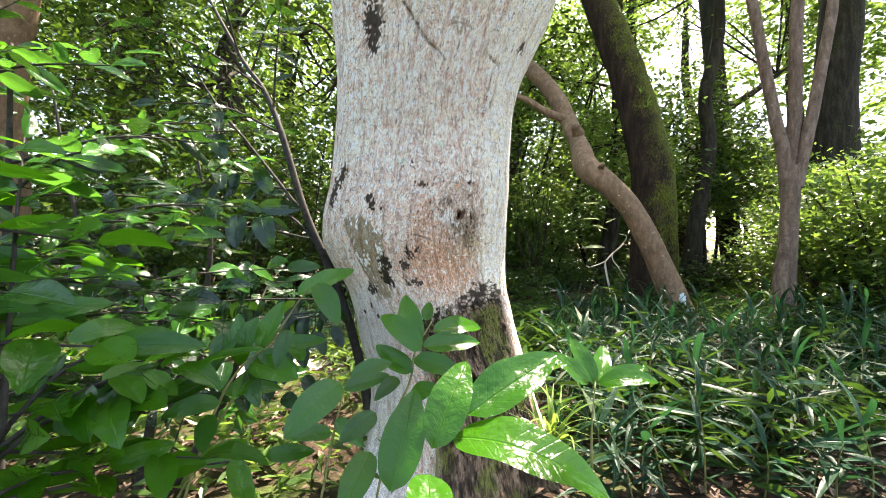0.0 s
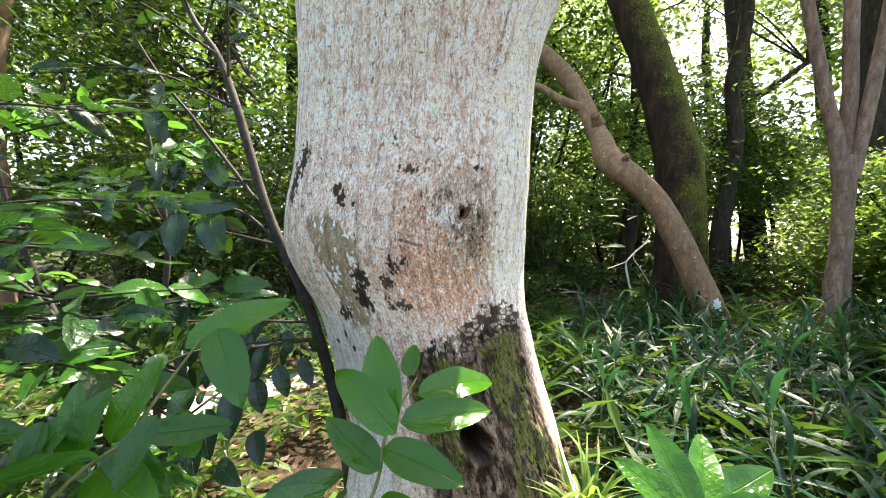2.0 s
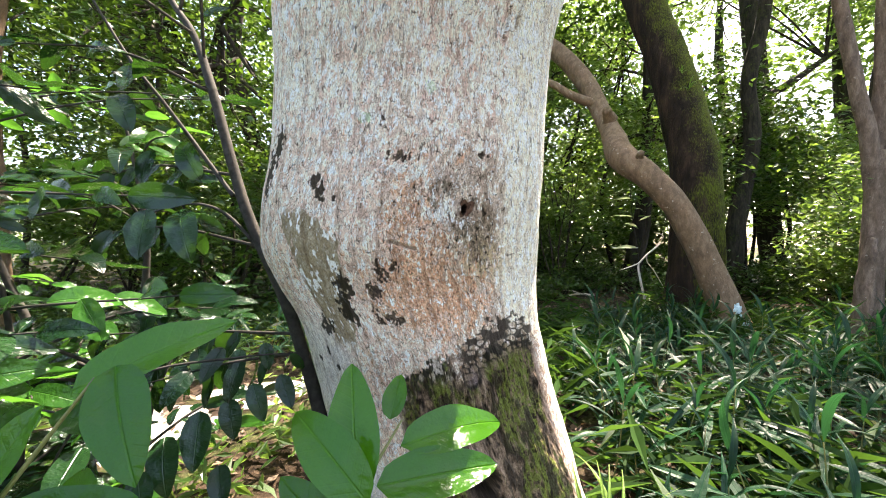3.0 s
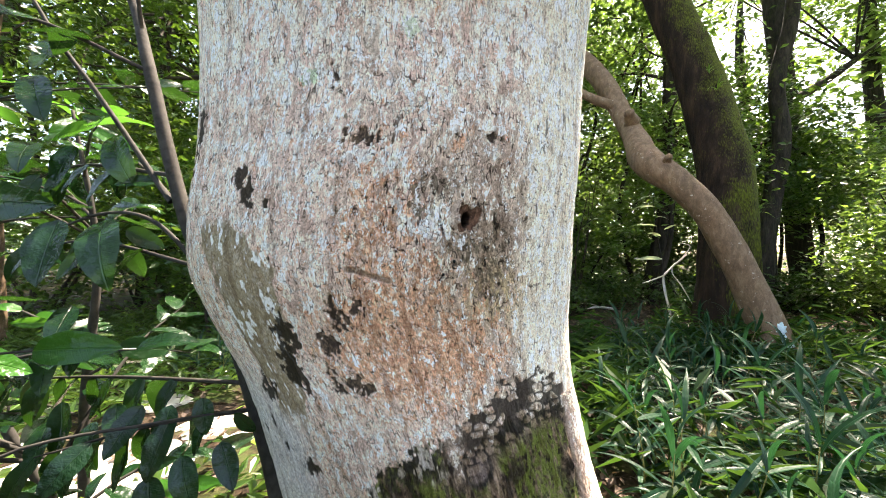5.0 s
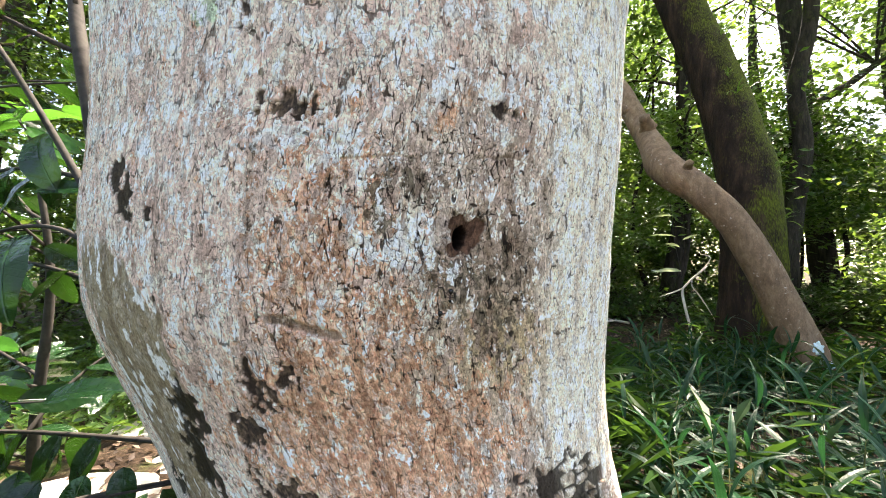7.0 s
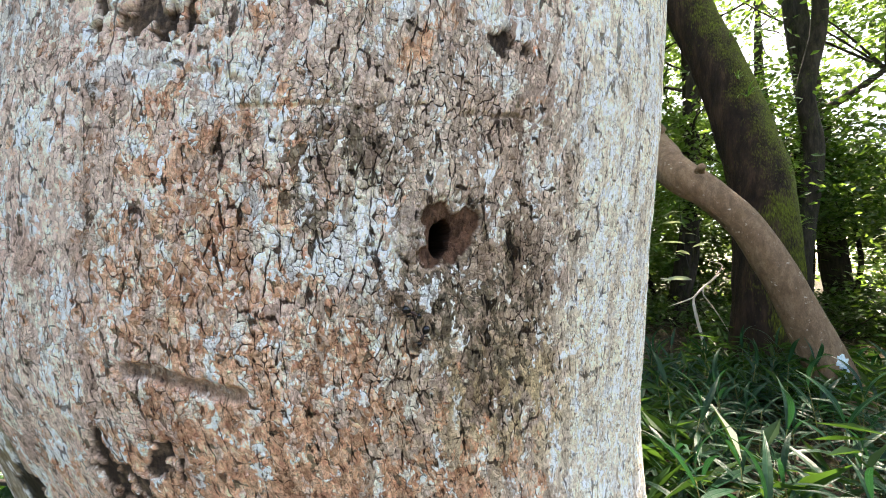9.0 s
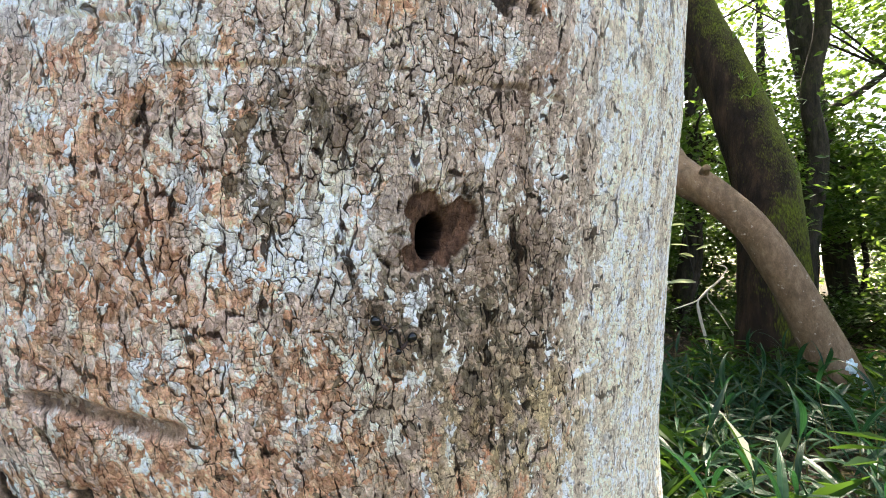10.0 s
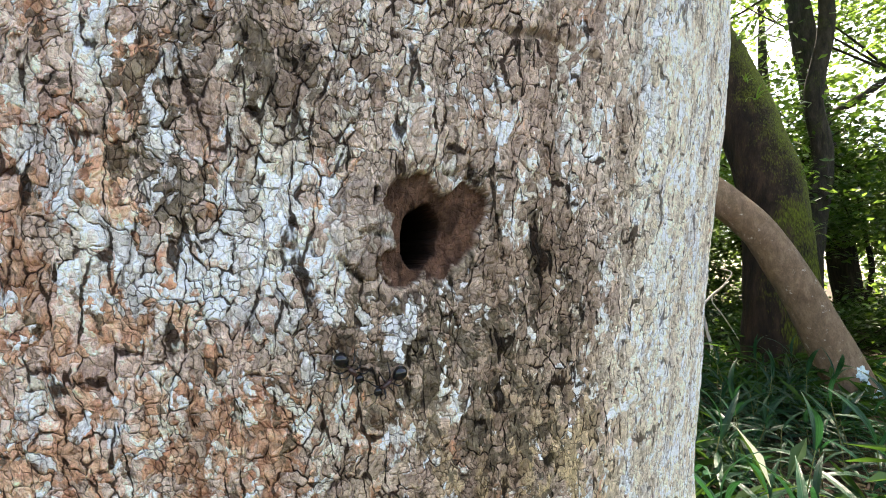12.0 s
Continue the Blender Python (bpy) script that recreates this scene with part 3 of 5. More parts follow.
    big = fbm(wx * 62, wz * 36, 38, 3)
    mid = fbm(wx * 120 + 5, wz * 75, 39, 3)
    col = np.zeros(S.shape + (3,)) + np.asarray(pink)
    col = blend(col, sstep(S + 0.03 * (big - 0.5), 0.07, 0.13) * (1 - high) * 0.75, (0.40, 0.305, 0.24))
    col = blend(col, np.clip(0.75 * high + 0.30, 0, 1) * sstep(0.5 * big + 0.5 * mid, 0.40, 0.56), pale)
    col = blend(col, sstep(b1 + 0.6 * (mid - 0.5) + 0.3 * (mott - 0.5), 0.25, 0.65) * 0.60, brown)
    col = blend(col, np.clip(smoke, 0, 1) * sstep(mott, 0.35, 0.6) * 0.35, (0.20, 0.185, 0.165))
    warm_lit = field(0.215, 0.755, 0.085, 0.042, 1.3)
    col = blend(col, warm_lit * sstep(0.5 * mid + 0.5 * mott, 0.40, 0.54) * 0.7, (0.55, 0.42, 0.235))
    col = blend(col, right_pale_lit * 0.85, (0.84, 0.745, 0.60))
    white = np.clip(0.41 + 0.36 * w1 + 0.04 * high + 0.10 * right_pale_lit - 0.20 * o1 - 0.10 * left - 0.10 * b1 - 0.10 * smoke - 0.25 * smear - 0.08 * warm_lit - 0.07 * hole_near, 0.03, 0.9)
    rust = np.clip(0.16 + 0.74 * o1 + 0.50 * left + 0.62 * o2 - 0.05 * high - 0.25 * b1, 0, 0.92) * (1 - 0.85 * right_pale_lit)
    crust = np.clip(0.17 + 0.28 * b1 + 0.20 * smoke + 0.42 * smear - 0.06 * high + 0.1 * w1, 0, 0.85) * (1 - 0.45 * right_pale_lit)
    # green-grey worn band down the bulge, flecked with white
    band = 1 - sstep(np.abs(S - np.interp(Z, [0.56, 0.64, 0.72, 0.79, 0.845], [-0.175, -0.165, -0.150, -0.150, -0.20])) / np.interp(Z, [0.56, 0.66, 0.76, 0.83, 0.85], [0.03, 0.045, 0.065, 0.055, 0.02]) + 0.7 * (patch2 - 0.5), 0.85, 1.0)
    band *= sstep(Z, 0.57, 0.62) * (1 - sstep(Z, 0.835, 0.855))
    col = blend(col, band * 0.92, (0.225, 0.180, 0.110))
    col = blend(col, band * sstep(0.6 * fbm(S * 75, Z * 45, 33, 3) + 0.4 * mott, 0.57, 0.61), blue_white)
    relief *= 1 - 0.5 * band
    low_left = (1 - sstep(S, -0.20, -0.13)) * (1 - sstep(Z, 0.58, 0.70)) * sstep(S, -0.42, -0.36)
    col = blend(col, low_left * 0.85 * (1 - band), (0.56, 0.58, 0.60))
    # dark stains and lost bark
    stains = np.zeros(S.shape)
    for i, (a, b, ra, rb) in enumerate([(-0.150, 0.892, 0.010, 0.014), (-0.133, 0.872, 0.012, 0.016), (-0.100, 0.859, 0.005, 0.008), (-0.275, 0.964, 0.018, 0.030), (-0.300, 0.915, 0.022, 0.045),
                                        (-0.104, 0.713, 0.020, 0.028), (-0.121, 0.672, 0.022, 0.030), (-0.208, 0.636, 0.018, 0.018), (-0.24, 0.58, 0.006, 0.008), (-0.22, 0.55, 0.007, 0.009), (-0.17, 0.53, 0.02, 0.012),
                                        (-0.186, 1.315, 0.034, 0.058), (-0.190, 1.262, 0.018, 0.020), (-0.28, 0.555, 0.006, 0.006), (0.213, 0.772, 0.004, 0.003), (0.315, 0.871, 0.0035, 0.0026)]):
        stains = np.maximum(stains, spot(S, Z, a, b, ra, rb, 50 + i, 0.8, 120.0, (id1 - 0.5) * 0.5))
    chips = np.zeros(S.shape)
    for i, (a, b, ra, rb) in enumerate([(-0.013, 0.735, 0.013, 0.017), (0.013, 0.748, 0.008, 0.008), (-0.042, 0.705, 0.014, 0.015), (-0.026, 0.658, 0.014, 0.012), (-0.005, 0.655, 0.007, 0.005),
                                        (-0.055, 0.66, 0.01, 0.014), (0.017, 0.924, 0.018, 0.009), (0.189, 0.937, 0.012, 0.005), (-0.02, 0.985, 0.006, 0.012), (0.33, 1.304, 0.014, 0.014)]):
        chips = np.maximum(chips, spot(S, Z, a, b, ra, rb, 70 + i, 0.7, 190.0, (id1 - 0.5) * 1.1))
    scar = groove(S, Z, (0.005, 0.790), (0.058, 0.777), 0.0055, 90, 0.004) * sstep(S, 0.0, 0.012)
    lines = np.maximum.reduce([groove(S, Z, (-0.095, 1.34), (-0.02, 1.265), 0.006, 91), groove(S, Z, (-0.02, 1.265), (0.06, 1.22), 0.005, 92),
                               groove(S, Z, (0.245, 1.215), (0.226, 1.12), 0.005, 93), groove(S, Z, (0.262, 1.16), (0.258, 1.14), 0.005, 94), groove(S, Z, (0.215, 1.25), (0.26, 1.24), 0.004, 95)])
    ledges = np.maximum.reduce([groove(S, Z, (0.125, 0.899), (0.225, 0.905), 0.0016, 101, 0.003), groove(S, Z, (0.02, 0.905), (0.075, 0.901), 0.0016, 102, 0.003), groove(S, Z, (0.06, 0.893), (0.12, 0.896), 0.0014, 103, 0.003)])
    relief -= 0.0014 * ledges
    col = blend(col, ledges * 0.45 * sstep(mott, 0.4, 0.55), (0.10, 0.08, 0.06))
    relief -= 0.0020 * chips + 0.0012 * stains + 0.0025 * scar + 0.006 * lines
    col = blend(col, stains * 0.95, (0.016, 0.013, 0.008))
    col = blend(col, chips * 0.95, (0.016, 0.011, 0.008))
    col = blend(col, chips * sstep(0.5 * mott + 0.5 * mott2, 0.50, 0.60) * 0.8, (0.15, 0.105, 0.075))
    col = blend(col, scar * 0.85, (0.085, 0.062, 0.048))
    col = blend(col, lines * 0.75, (0.13, 0.10, 0.075))
    col = blend(col, high * sstep(patch3 + 0.4 * (patch - 0.5), 0.52, 0.66) * 0.45, (0.46, 0.36, 0.27))
    col = blend(col, spot(S, Z, 0.09, 1.295, 0.035, 0.02, 96) * 0.6, (0.25, 0.21, 0.15))
    col = blend(col, spot(S, Z, 0.02, 0.905, 0.028, 0.007, 97) * 0.5, blue_white)
    col = blend(col, spot(S, Z, -0.057, 0.984, 0.016, 0.009, 98) * 0.7, (0.38, 0.56, 0.36))
    col = blend(col, spot(S, Z, 0.07, 1.03, 0.012, 0.01, 99) * 0.6, (0.40, 0.58, 0.42))
    # mossy old wood at the foot
    green = sstep(fbm(S * 22, Z * 14, 34, 4) + 0.32 * np.exp(-(((S - 0.24) / 0.06) ** 2 + ((Z - 0.48) / 0.13) ** 2)) + 0.2 * np.exp(-(((S - 0.01) / 0.05) ** 2 + ((Z - 0.555) / 0.03) ** 2)), 0.47, 0.60)
    wood = np.asarray((0.14, 0.10, 0.074)) * (0.12 + 1.6 * sstep(0.6 * fbm(S * 95, Z * 48, 35, 4) + 0.4 * mott, 0.32, 0.66))[..., None]
    foot = blend(wood, green * sstep(mott, 0.30, 0.55) * 0.9, (0.11, 0.14, 0.028))
    foot = blend(foot, sstep(0.6 * big + 0.4 * mott, 0.54, 0.60) * 0.85, (0.035, 0.028, 0.022))
    rim = old * (1 - sstep(edge - Z, 0.02, 0.06)) * sstep(0.5 * patch2 + 0.5 * mott, 0.40, 0.50)
    foot = blend(foot, rim * 0.92, (0.025, 0.022, 0.019))
    foot = blend(foot, sstep(fbm(S * 80, Z * 60, 36, 3), 0.55, 0.62) * rim * 0.9, (0.45, 0.40, 0.35))
    knot = np.hypot((S - 0.120) / 0.03, (Z - 0.548) / 0.028) + 0.35 * (mid - 0.5)
    foot = blend(foot, (1 - sstep(knot, 0.85, 1.05)) * sstep(knot, 0.55, 0.75), (0.022, 0.019, 0.018))
    foot = blend(foot, 1 - sstep(knot, 0.5, 0.75), (0.16, 0.125, 0.12))
    col = col + (foot - col) * old[..., None]
    col = blend(col, lifting * (1 - burnt) * (0.55 + 0.4 * sstep(mott, 0.35, 0.6)), (0.25, 0.185, 0.14))
    col = blend(col, burnt * 0.94, (0.024, 0.020, 0.017))
    relief -= 0.0016 * burnt
    strip = sstep(S, 0.325, 0.345) * (1 - sstep(Z, 0.58, 0.64)) * (1 - sstep(S, 0.37, 0.39))
    col = blend(col, strip * (0.6 + 0.4 * sstep(patch2, 0.3, 0.5)), (0.40, 0.29, 0.24))

    # the nest hole and the stripped bark round it
    hs, hz = S - 0.160, Z - 0.8455
    rough_edge = 0.26 * (fbm(S * 230, Z * 230, 61, 3) - 0.5) * 2 + 0.42 * (id1 - 0.5)
    def lobe(a, b, ra, rb, k):
        return np.hypot((hs - a) / ra, (hz - b) / rb) + k * rough_edge

    bays = np.minimum.reduce([lobe(-0.0015, 0.0092, 0.0100, 0.0066, 0.75), lobe(0.0135, 0.0065, 0.0092, 0.0080, 0.75), lobe(0.0045, 0.0, 0.0140, 0.0128, 0.6), lobe(-0.0045, -0.0090, 0.0095, 0.0058, 0.7)])
    heart = (1 - sstep(bays, 0.90, 1.0)) * sstep(lobe(0.0084, 0.0150, 0.0036, 0.0042, 0.25), 0.95, 1.05)
    flap = (1 - sstep(lobe(-0.0165, 0.0005, 0.0120, 0.0125, 0.5), 0.93, 1.0)) * (1 - heart)
    splits = np.maximum.reduce([groove(hs, hz, (-0.0150, 0.0105), (-0.0160, 0.0035), 0.0011, 111, 0.002), groove(hs, hz, (-0.0180, -0.0012), (-0.0085, -0.0016), 0.0011, 112, 0.002), groove(hs, hz, (-0.0245, -0.0065), (-0.0180, -0.0120), 0.0012, 113, 0.002)]) * (1 - heart)
    relief -= 0.0018 * splits
    relief += 0.0009 * flap
    col = blend(col, flap * 0.7, (0.29, 0.225, 0.19))
    col = blend(col, splits * 0.95, (0.016, 0.011, 0.009))
    inner = np.hypot((hs - 0.0022 - 0.16 * hz) / 0.0068, (hz + 0.0005) / 0.0088) + 0.22 * (fbm(S * 300, Z * 300, 63, 2) - 0.5)
    bowl = np.exp(-(np.hypot((hs - 0.004) / 0.011, hz / 0.012)) ** 2)
    bore = 1 - sstep(inner, 0.72, 1.02)
    fibre = fbm(S * 420 + 6 * mid0, Z * 190, 64, 4)
    relief = relief * (1 - 0.7 * heart) - heart * (0.0020 + 0.0009 * (fibre - 0.5)) - bowl * 0.0058 - bore * 0.034
    col = blend(col, np.clip(heart + 0.45 * bowl, 0, 1) * 0.93, (0.088, 0.040, 0.024))
    col = col * (1 - 0.5 * (heart * sstep(0.62 - fibre, 0.05, 0.25)))[..., None]
    col = blend(col, 1 - sstep(inner, 0.95, 1.12), (0.010, 0.006, 0.005))
    col = blend(col, spot(S, Z, 0.159, 0.8275, 0.005, 0.0035, 65) * 0.7, (0.03, 0.025, 0.026))
    col = blend(col, spot(S, Z, 0.155, 0.8225, 0.004, 0.0022, 66, 0.8, 300.0) * 0.75, (0.55, 0.44, 0.35))
    # the cavity near the ground, the dark of its inside put into the colour
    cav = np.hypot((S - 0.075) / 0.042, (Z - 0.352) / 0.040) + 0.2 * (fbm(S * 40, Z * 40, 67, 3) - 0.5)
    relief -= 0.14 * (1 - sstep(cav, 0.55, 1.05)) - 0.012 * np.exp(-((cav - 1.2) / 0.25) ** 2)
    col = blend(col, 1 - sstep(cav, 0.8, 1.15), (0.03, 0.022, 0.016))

    fade = np.interp(S, [-half, -half + 0.03, half - 0.03, half], [0, 1, 1, 0])
    r = base + relief * fade
    X = curve_through(Z, TRUNK_Z, TRUNK_X) + r * np.cos(th)
    Y = curve_through(Z, TRUNK_Z, TRUNK_Y) + r * np.sin(th)
    n, w = S.shape
    i, j = np.meshgrid(np.arange(n - 1), np.arange(w), indexing="ij")
    f = np.stack([i * w + j, i * w + (j + 1) % w, (i + 1) * w + (j + 1) % w, (i + 1) * w + j], -1).reshape(-1, 4)
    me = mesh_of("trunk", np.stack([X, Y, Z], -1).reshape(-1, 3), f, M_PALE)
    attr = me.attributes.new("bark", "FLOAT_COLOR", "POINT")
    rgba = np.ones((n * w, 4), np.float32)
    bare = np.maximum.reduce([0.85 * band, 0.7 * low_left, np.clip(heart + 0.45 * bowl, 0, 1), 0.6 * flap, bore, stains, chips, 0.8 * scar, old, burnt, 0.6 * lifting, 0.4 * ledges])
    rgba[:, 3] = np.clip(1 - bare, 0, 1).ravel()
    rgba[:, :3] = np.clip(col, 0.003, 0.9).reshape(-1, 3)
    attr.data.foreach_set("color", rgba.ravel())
    growths = me.attributes.new("growths", "FLOAT_COLOR", "POINT")
    smooth = np.clip(np.maximum.reduce([0.8 * band, 0.75 * low_left, heart, bore]), 0, 1)
    growths.data.foreach_set("color", np.stack([white, rust, crust, np.clip(furrow * 1.25, 0, 1) * (1 - smooth)], -1).astype(np.float32).ravel())
    place = me.attributes.new("round_and_up", "FLOAT_VECTOR", "POINT")
    place.data.foreach_set("vector", np.stack([S, Z, 0 * S], -1).astype(np.float32).ravel())
    return me


def limb_mesh(name, points, radii, mat, seg=20, steps=12, rough=0.12, seed=0):
    return mesh_of(name, *tube(points, radii, seg, steps, rough, seed), mat)


def with_tone(me, tone):
    attr = me.attributes.new("bark", "FLOAT_COLOR", "POINT")
    attr.data.foreach_set("color", np.tile(np.asarray((*tone, 1.0), np.float32), len(me.vertices)))
    growths = me.attributes.new("growths", "FLOAT_COLOR", "POINT")
    growths.data.foreach_set("color", np.tile(np.asarray((0.5, 0.1, 0.12, 0.3), np.float32), len(me.vertices)))
    co = np.zeros(len(me.vertices) * 3, np.float32)
    me.vertices.foreach_get("co", co)
    place = me.attributes.new("round_and_up", "FLOAT_VECTOR", "POINT")
    place.data.foreach_set("vector", (co.reshape(-1, 3) * [1, 0, 1] + co.reshape(-1, 3)[:, [1, 0, 0]] * [1, 0, 0]).astype(np.float32).ravel())
    return me


great = thing("pale_tree", "old tree with pale lichen-covered bark and a mossy foot", "tree")
part("trunk", build_trunk(), great)
part("limb", with_tone(limb_mesh("limb", [(0.1, 1.2, 2.9), (0.7, 1.25, 3.9), (1.3, 1.5, 5.4), (1.7, 2.0, 7.5)], [0.30, 0.20, 0.16, 0.09], M_PALE, seed=3), (0.5, 0.47, 0.43)), great)
part("limb", with_tone(limb_mesh("limb", [(0.05, 1.2, 2.9), (-0.45, 1.2, 4.0), (-0.7, 1.1, 5.6), (-0.8, 0.8, 7.6)], [0.30, 0.19, 0.15, 0.08], M_PALE, seed=4), (0.5, 0.47, 0.43)), great)


# ---- other trunks ----
def tree(name, label, limbs, mat, crown=None, crown_mat=None, rough=0.1, seed=0, leaf=0.10):
    """A tree of limbs (the first is the trunk) and a crown of sprays."""
    t = thing(name, label, "tree")
    for i, (pts, rad) in enumerate(limbs):
        part("trunk" if i == 0 else "branch", limb_mesh(name, pts, rad, mat, 18, 12, rough, seed + i), t)
    if crown:
        centre, radii, clumps, per = crown
        pts, mids = sprays(centre, radii, clumps, per, seed + 50)
        pts = pts[shading(pts, seed + 55)]
        part("crown", mesh_of("crown", *leaf_cloud(pts, np.full(len(pts), leaf), seed + 60), crown_mat, False), t)
        rng = np.random.default_rng(seed + 70)
        for c in mids[rng.permutation(len(mids))[: min(12, len(mids))]]:
            a = np.asarray(limbs[-1][0][-2]) * 0.4 + np.asarray(limbs[-1][0][-1]) * 0.6 if rng.random() < 0.5 else np.asarray(limbs[(len(limbs) + 1) // 2][0][-1] if len(limbs) > 2 else limbs[0][0][-1])
            mid = (a + c) / 2 + rng.normal(0, 0.15, 3)
            part("bough", mesh_of("bough", *tube([a, mid, c], [0.03, 0.018, 0.006], 6, 5, 0.1, seed), mat), t)
    return t


brown = tree("leaning_tree", "leaning tree with smooth brown bark and a kinked trunk", [
    ([(2.30, 3.66, -0.12), (2.23, 3.65, 0.10), (2.17, 3.65, 0.26), (2.08, 3.65, 0.48), (1.93, 3.66, 0.82), (1.77, 3.69, 1.14), (1.60, 3.77, 1.37), (1.48, 3.86, 1.50), (1.455, 4.02, 1.63), (1.51, 4.25, 1.80), (1.55, 4.60, 2.09), (1.42, 4.92, 2.66), (1.18, 5.25, 3.16), (0.8, 5.6, 3.65), (0.4, 5.9, 4.2)],
     [0.19, 0.140, 0.122, 0.110, 0.104, 0.100, 0.106, 0.116, 0.118, 0.107, 0.097, 0.105, 0.10, 0.085, 0.06])], M_BROWN, ((0.0, 6.3, 4.9), (1.6, 1.3, 0.8), 44, 50), M_WOODS_SHADED, 0.07, 100, 0.09)
for base, d, r0 in [((1.52, 3.76, 1.52), (-0.02, -0.08, 0.03), 0.030), ((1.53, 4.42, 2.06), (-0.07, -0.09, 0.06), 0.05), ((1.80, 3.61, 1.12), (0.004, -0.010, 0.006), 0.030)]:
    b, d = np.asarray(base), np.asarray(d)
    part("knot", limb_mesh("knot", [b, b + d * 0.5, b + d], [r0 * 1.4, r0, r0 * 0.85], M_BROWN, 12, 5, 0.25, 7), brown)
part("branch", limb_mesh("branch", [(1.50, 4.7, 2.3), (1.25, 4.75, 2.42), (1.0, 4.85, 2.62), (0.7, 5.0, 2.75)], [0.055, 0.045, 0.035, 0.02], M_BROWN, seed=9), brown)


def lichen_patch(parent, centre, size, seed):
    """A ragged crust of pale lichen on the bark."""
    rng = np.random.default_rng(seed)
    bm = bmesh.new()
    bmesh.ops.create_icosphere(bm, subdivisions=4, radius=1)
    for v in bm.verts:
        k = 1 + 0.7 * noise.noise(v.co * 2.2 + Vector((seed, 0, 0)))
        v.co = Vector((v.co.x * size * k, v.co.y * 0.022, v.co.z * size * 1.5 * k)) + Vector(centre)
    me = bpy.data.meshes.new("lichen")
    bm.to_mesh(me)
    bm.free()
    me.materials.append(M_BLAZE)
    part("lichen", me, parent, "pale blue lichen crust")


for i, (x, z, r) in enumerate([(2.165, 0.30, 0.028), (2.18, 0.24, 0.020), (2.205, 0.17, 0.024), (2.24, 0.20, 0.014)]):
    lichen_patch(brown, (x, 3.535, z), r, 5 + i)

mossy = tree("mossy_tree", "thick dark tree with green moss down its leaning trunk", [
    ([(2.48, 4.66, -0.12), (2.46, 4.64, 0.12), (2.50, 4.64, 0.9), (2.55, 4.76, 1.64), (2.52, 4.97, 2.35), (2.45, 5.19, 3.05), (2.34, 5.36, 3.6), (2.05, 5.7, 5.0), (1.75, 6.0, 6.6)], [0.39, 0.29, 0.250, 0.238, 0.230, 0.222, 0.216, 0.19, 0.14])],
    M_MOSSY, ((1.9, 7.2, 7.2), (2.4, 1.9, 1.3), 70, 60), M_WOODS_SHADED, 0.12, 110, 0.12)

EPIPHYTE = mesh_of("blade", *blade(0.07, 0.22, 0.3, 7, 0.6), M_TUFT)
rng_e = np.random.default_rng(61)
for k in range(9):
    z = rng_e.uniform(1.0, 3.4)
    a = rng_e.uniform(-1.7, 0.1)
    c = np.array([np.interp(z, [0.9, 1.64, 2.35, 3.05, 3.6], v) for v in ([2.50, 2.55, 2.52, 2.45, 2.34], [4.64, 4.76, 4.97, 5.19, 5.36])] + [z])
    b = c + 0.22 * np.array([np.cos(a), np.sin(a), 0]) if k else c + np.array([0.22, -0.02, 0])
    for j in range(7):
        d = np.array([np.cos(a), np.sin(a), 0]) * rng_e.uniform(0.4, 1) + rng_e.normal(0, 0.35, 3) + [0, 0, 0.3]
        part("epiphyte", EPIPHYTE, mossy, "small green epiphyte blade" if j == 0 and k == 0 else "", lay(b, b + d / np.linalg.norm(d) * rng_e.uniform(0.08, 0.20)))

forked = tree("forked_tree", "slender tree that forks into three smooth grey-brown stems", [
    ([(2.827, 3.271, -0.120), (2.827, 3.249, -0.008), (2.854, 3.249, 0.479), (2.881, 3.249, 0.967), (2.902, 3.249, 1.432)], [0.109, 0.080, 0.069, 0.064, 0.069]),
    ([(2.865, 3.249, 1.183), (2.816, 3.238, 1.562), (2.751, 3.249, 1.887), (2.653, 3.249, 2.374), (2.567, 3.249, 2.829), (2.383, 3.303, 3.837), (2.274, 3.357, 4.920)], [0.050, 0.048, 0.045, 0.042, 0.039, 0.035, 0.021]),
    ([(2.913, 3.271, 1.292), (2.935, 3.281, 1.616), (2.957, 3.281, 1.941), (2.962, 3.281, 2.374), (2.973, 3.271, 2.829), (3.032, 3.249, 3.837), (3.087, 3.249, 5.028)], [0.053, 0.050, 0.048, 0.046, 0.045, 0.039, 0.021]),
    ([(2.924, 3.227, 1.259), (2.989, 3.217, 1.616), (3.065, 3.217, 1.974), (3.152, 3.227, 2.374), (3.249, 3.249, 2.829), (3.466, 3.357, 3.945), (3.574, 3.466, 5.136)], [0.042, 0.044, 0.042, 0.039, 0.038, 0.032, 0.021])],
    M_TRI, ((4.0, 3.7, 5.9), (1.3, 1.4, 0.8), 36, 45), M_WOODS, 0.08, 120, 0.09)

part("broken_stub", limb_mesh("broken_stub", [(2.72, 3.19, -0.05), (2.72, 3.17, 0.30), (2.735, 3.15, 0.62), (2.75, 3.13, 0.84)], [0.075, 0.055, 0.045, 0.022], M_TRI, 16, 12, 0.38, 12), forked, "broken stub of a dead stem")

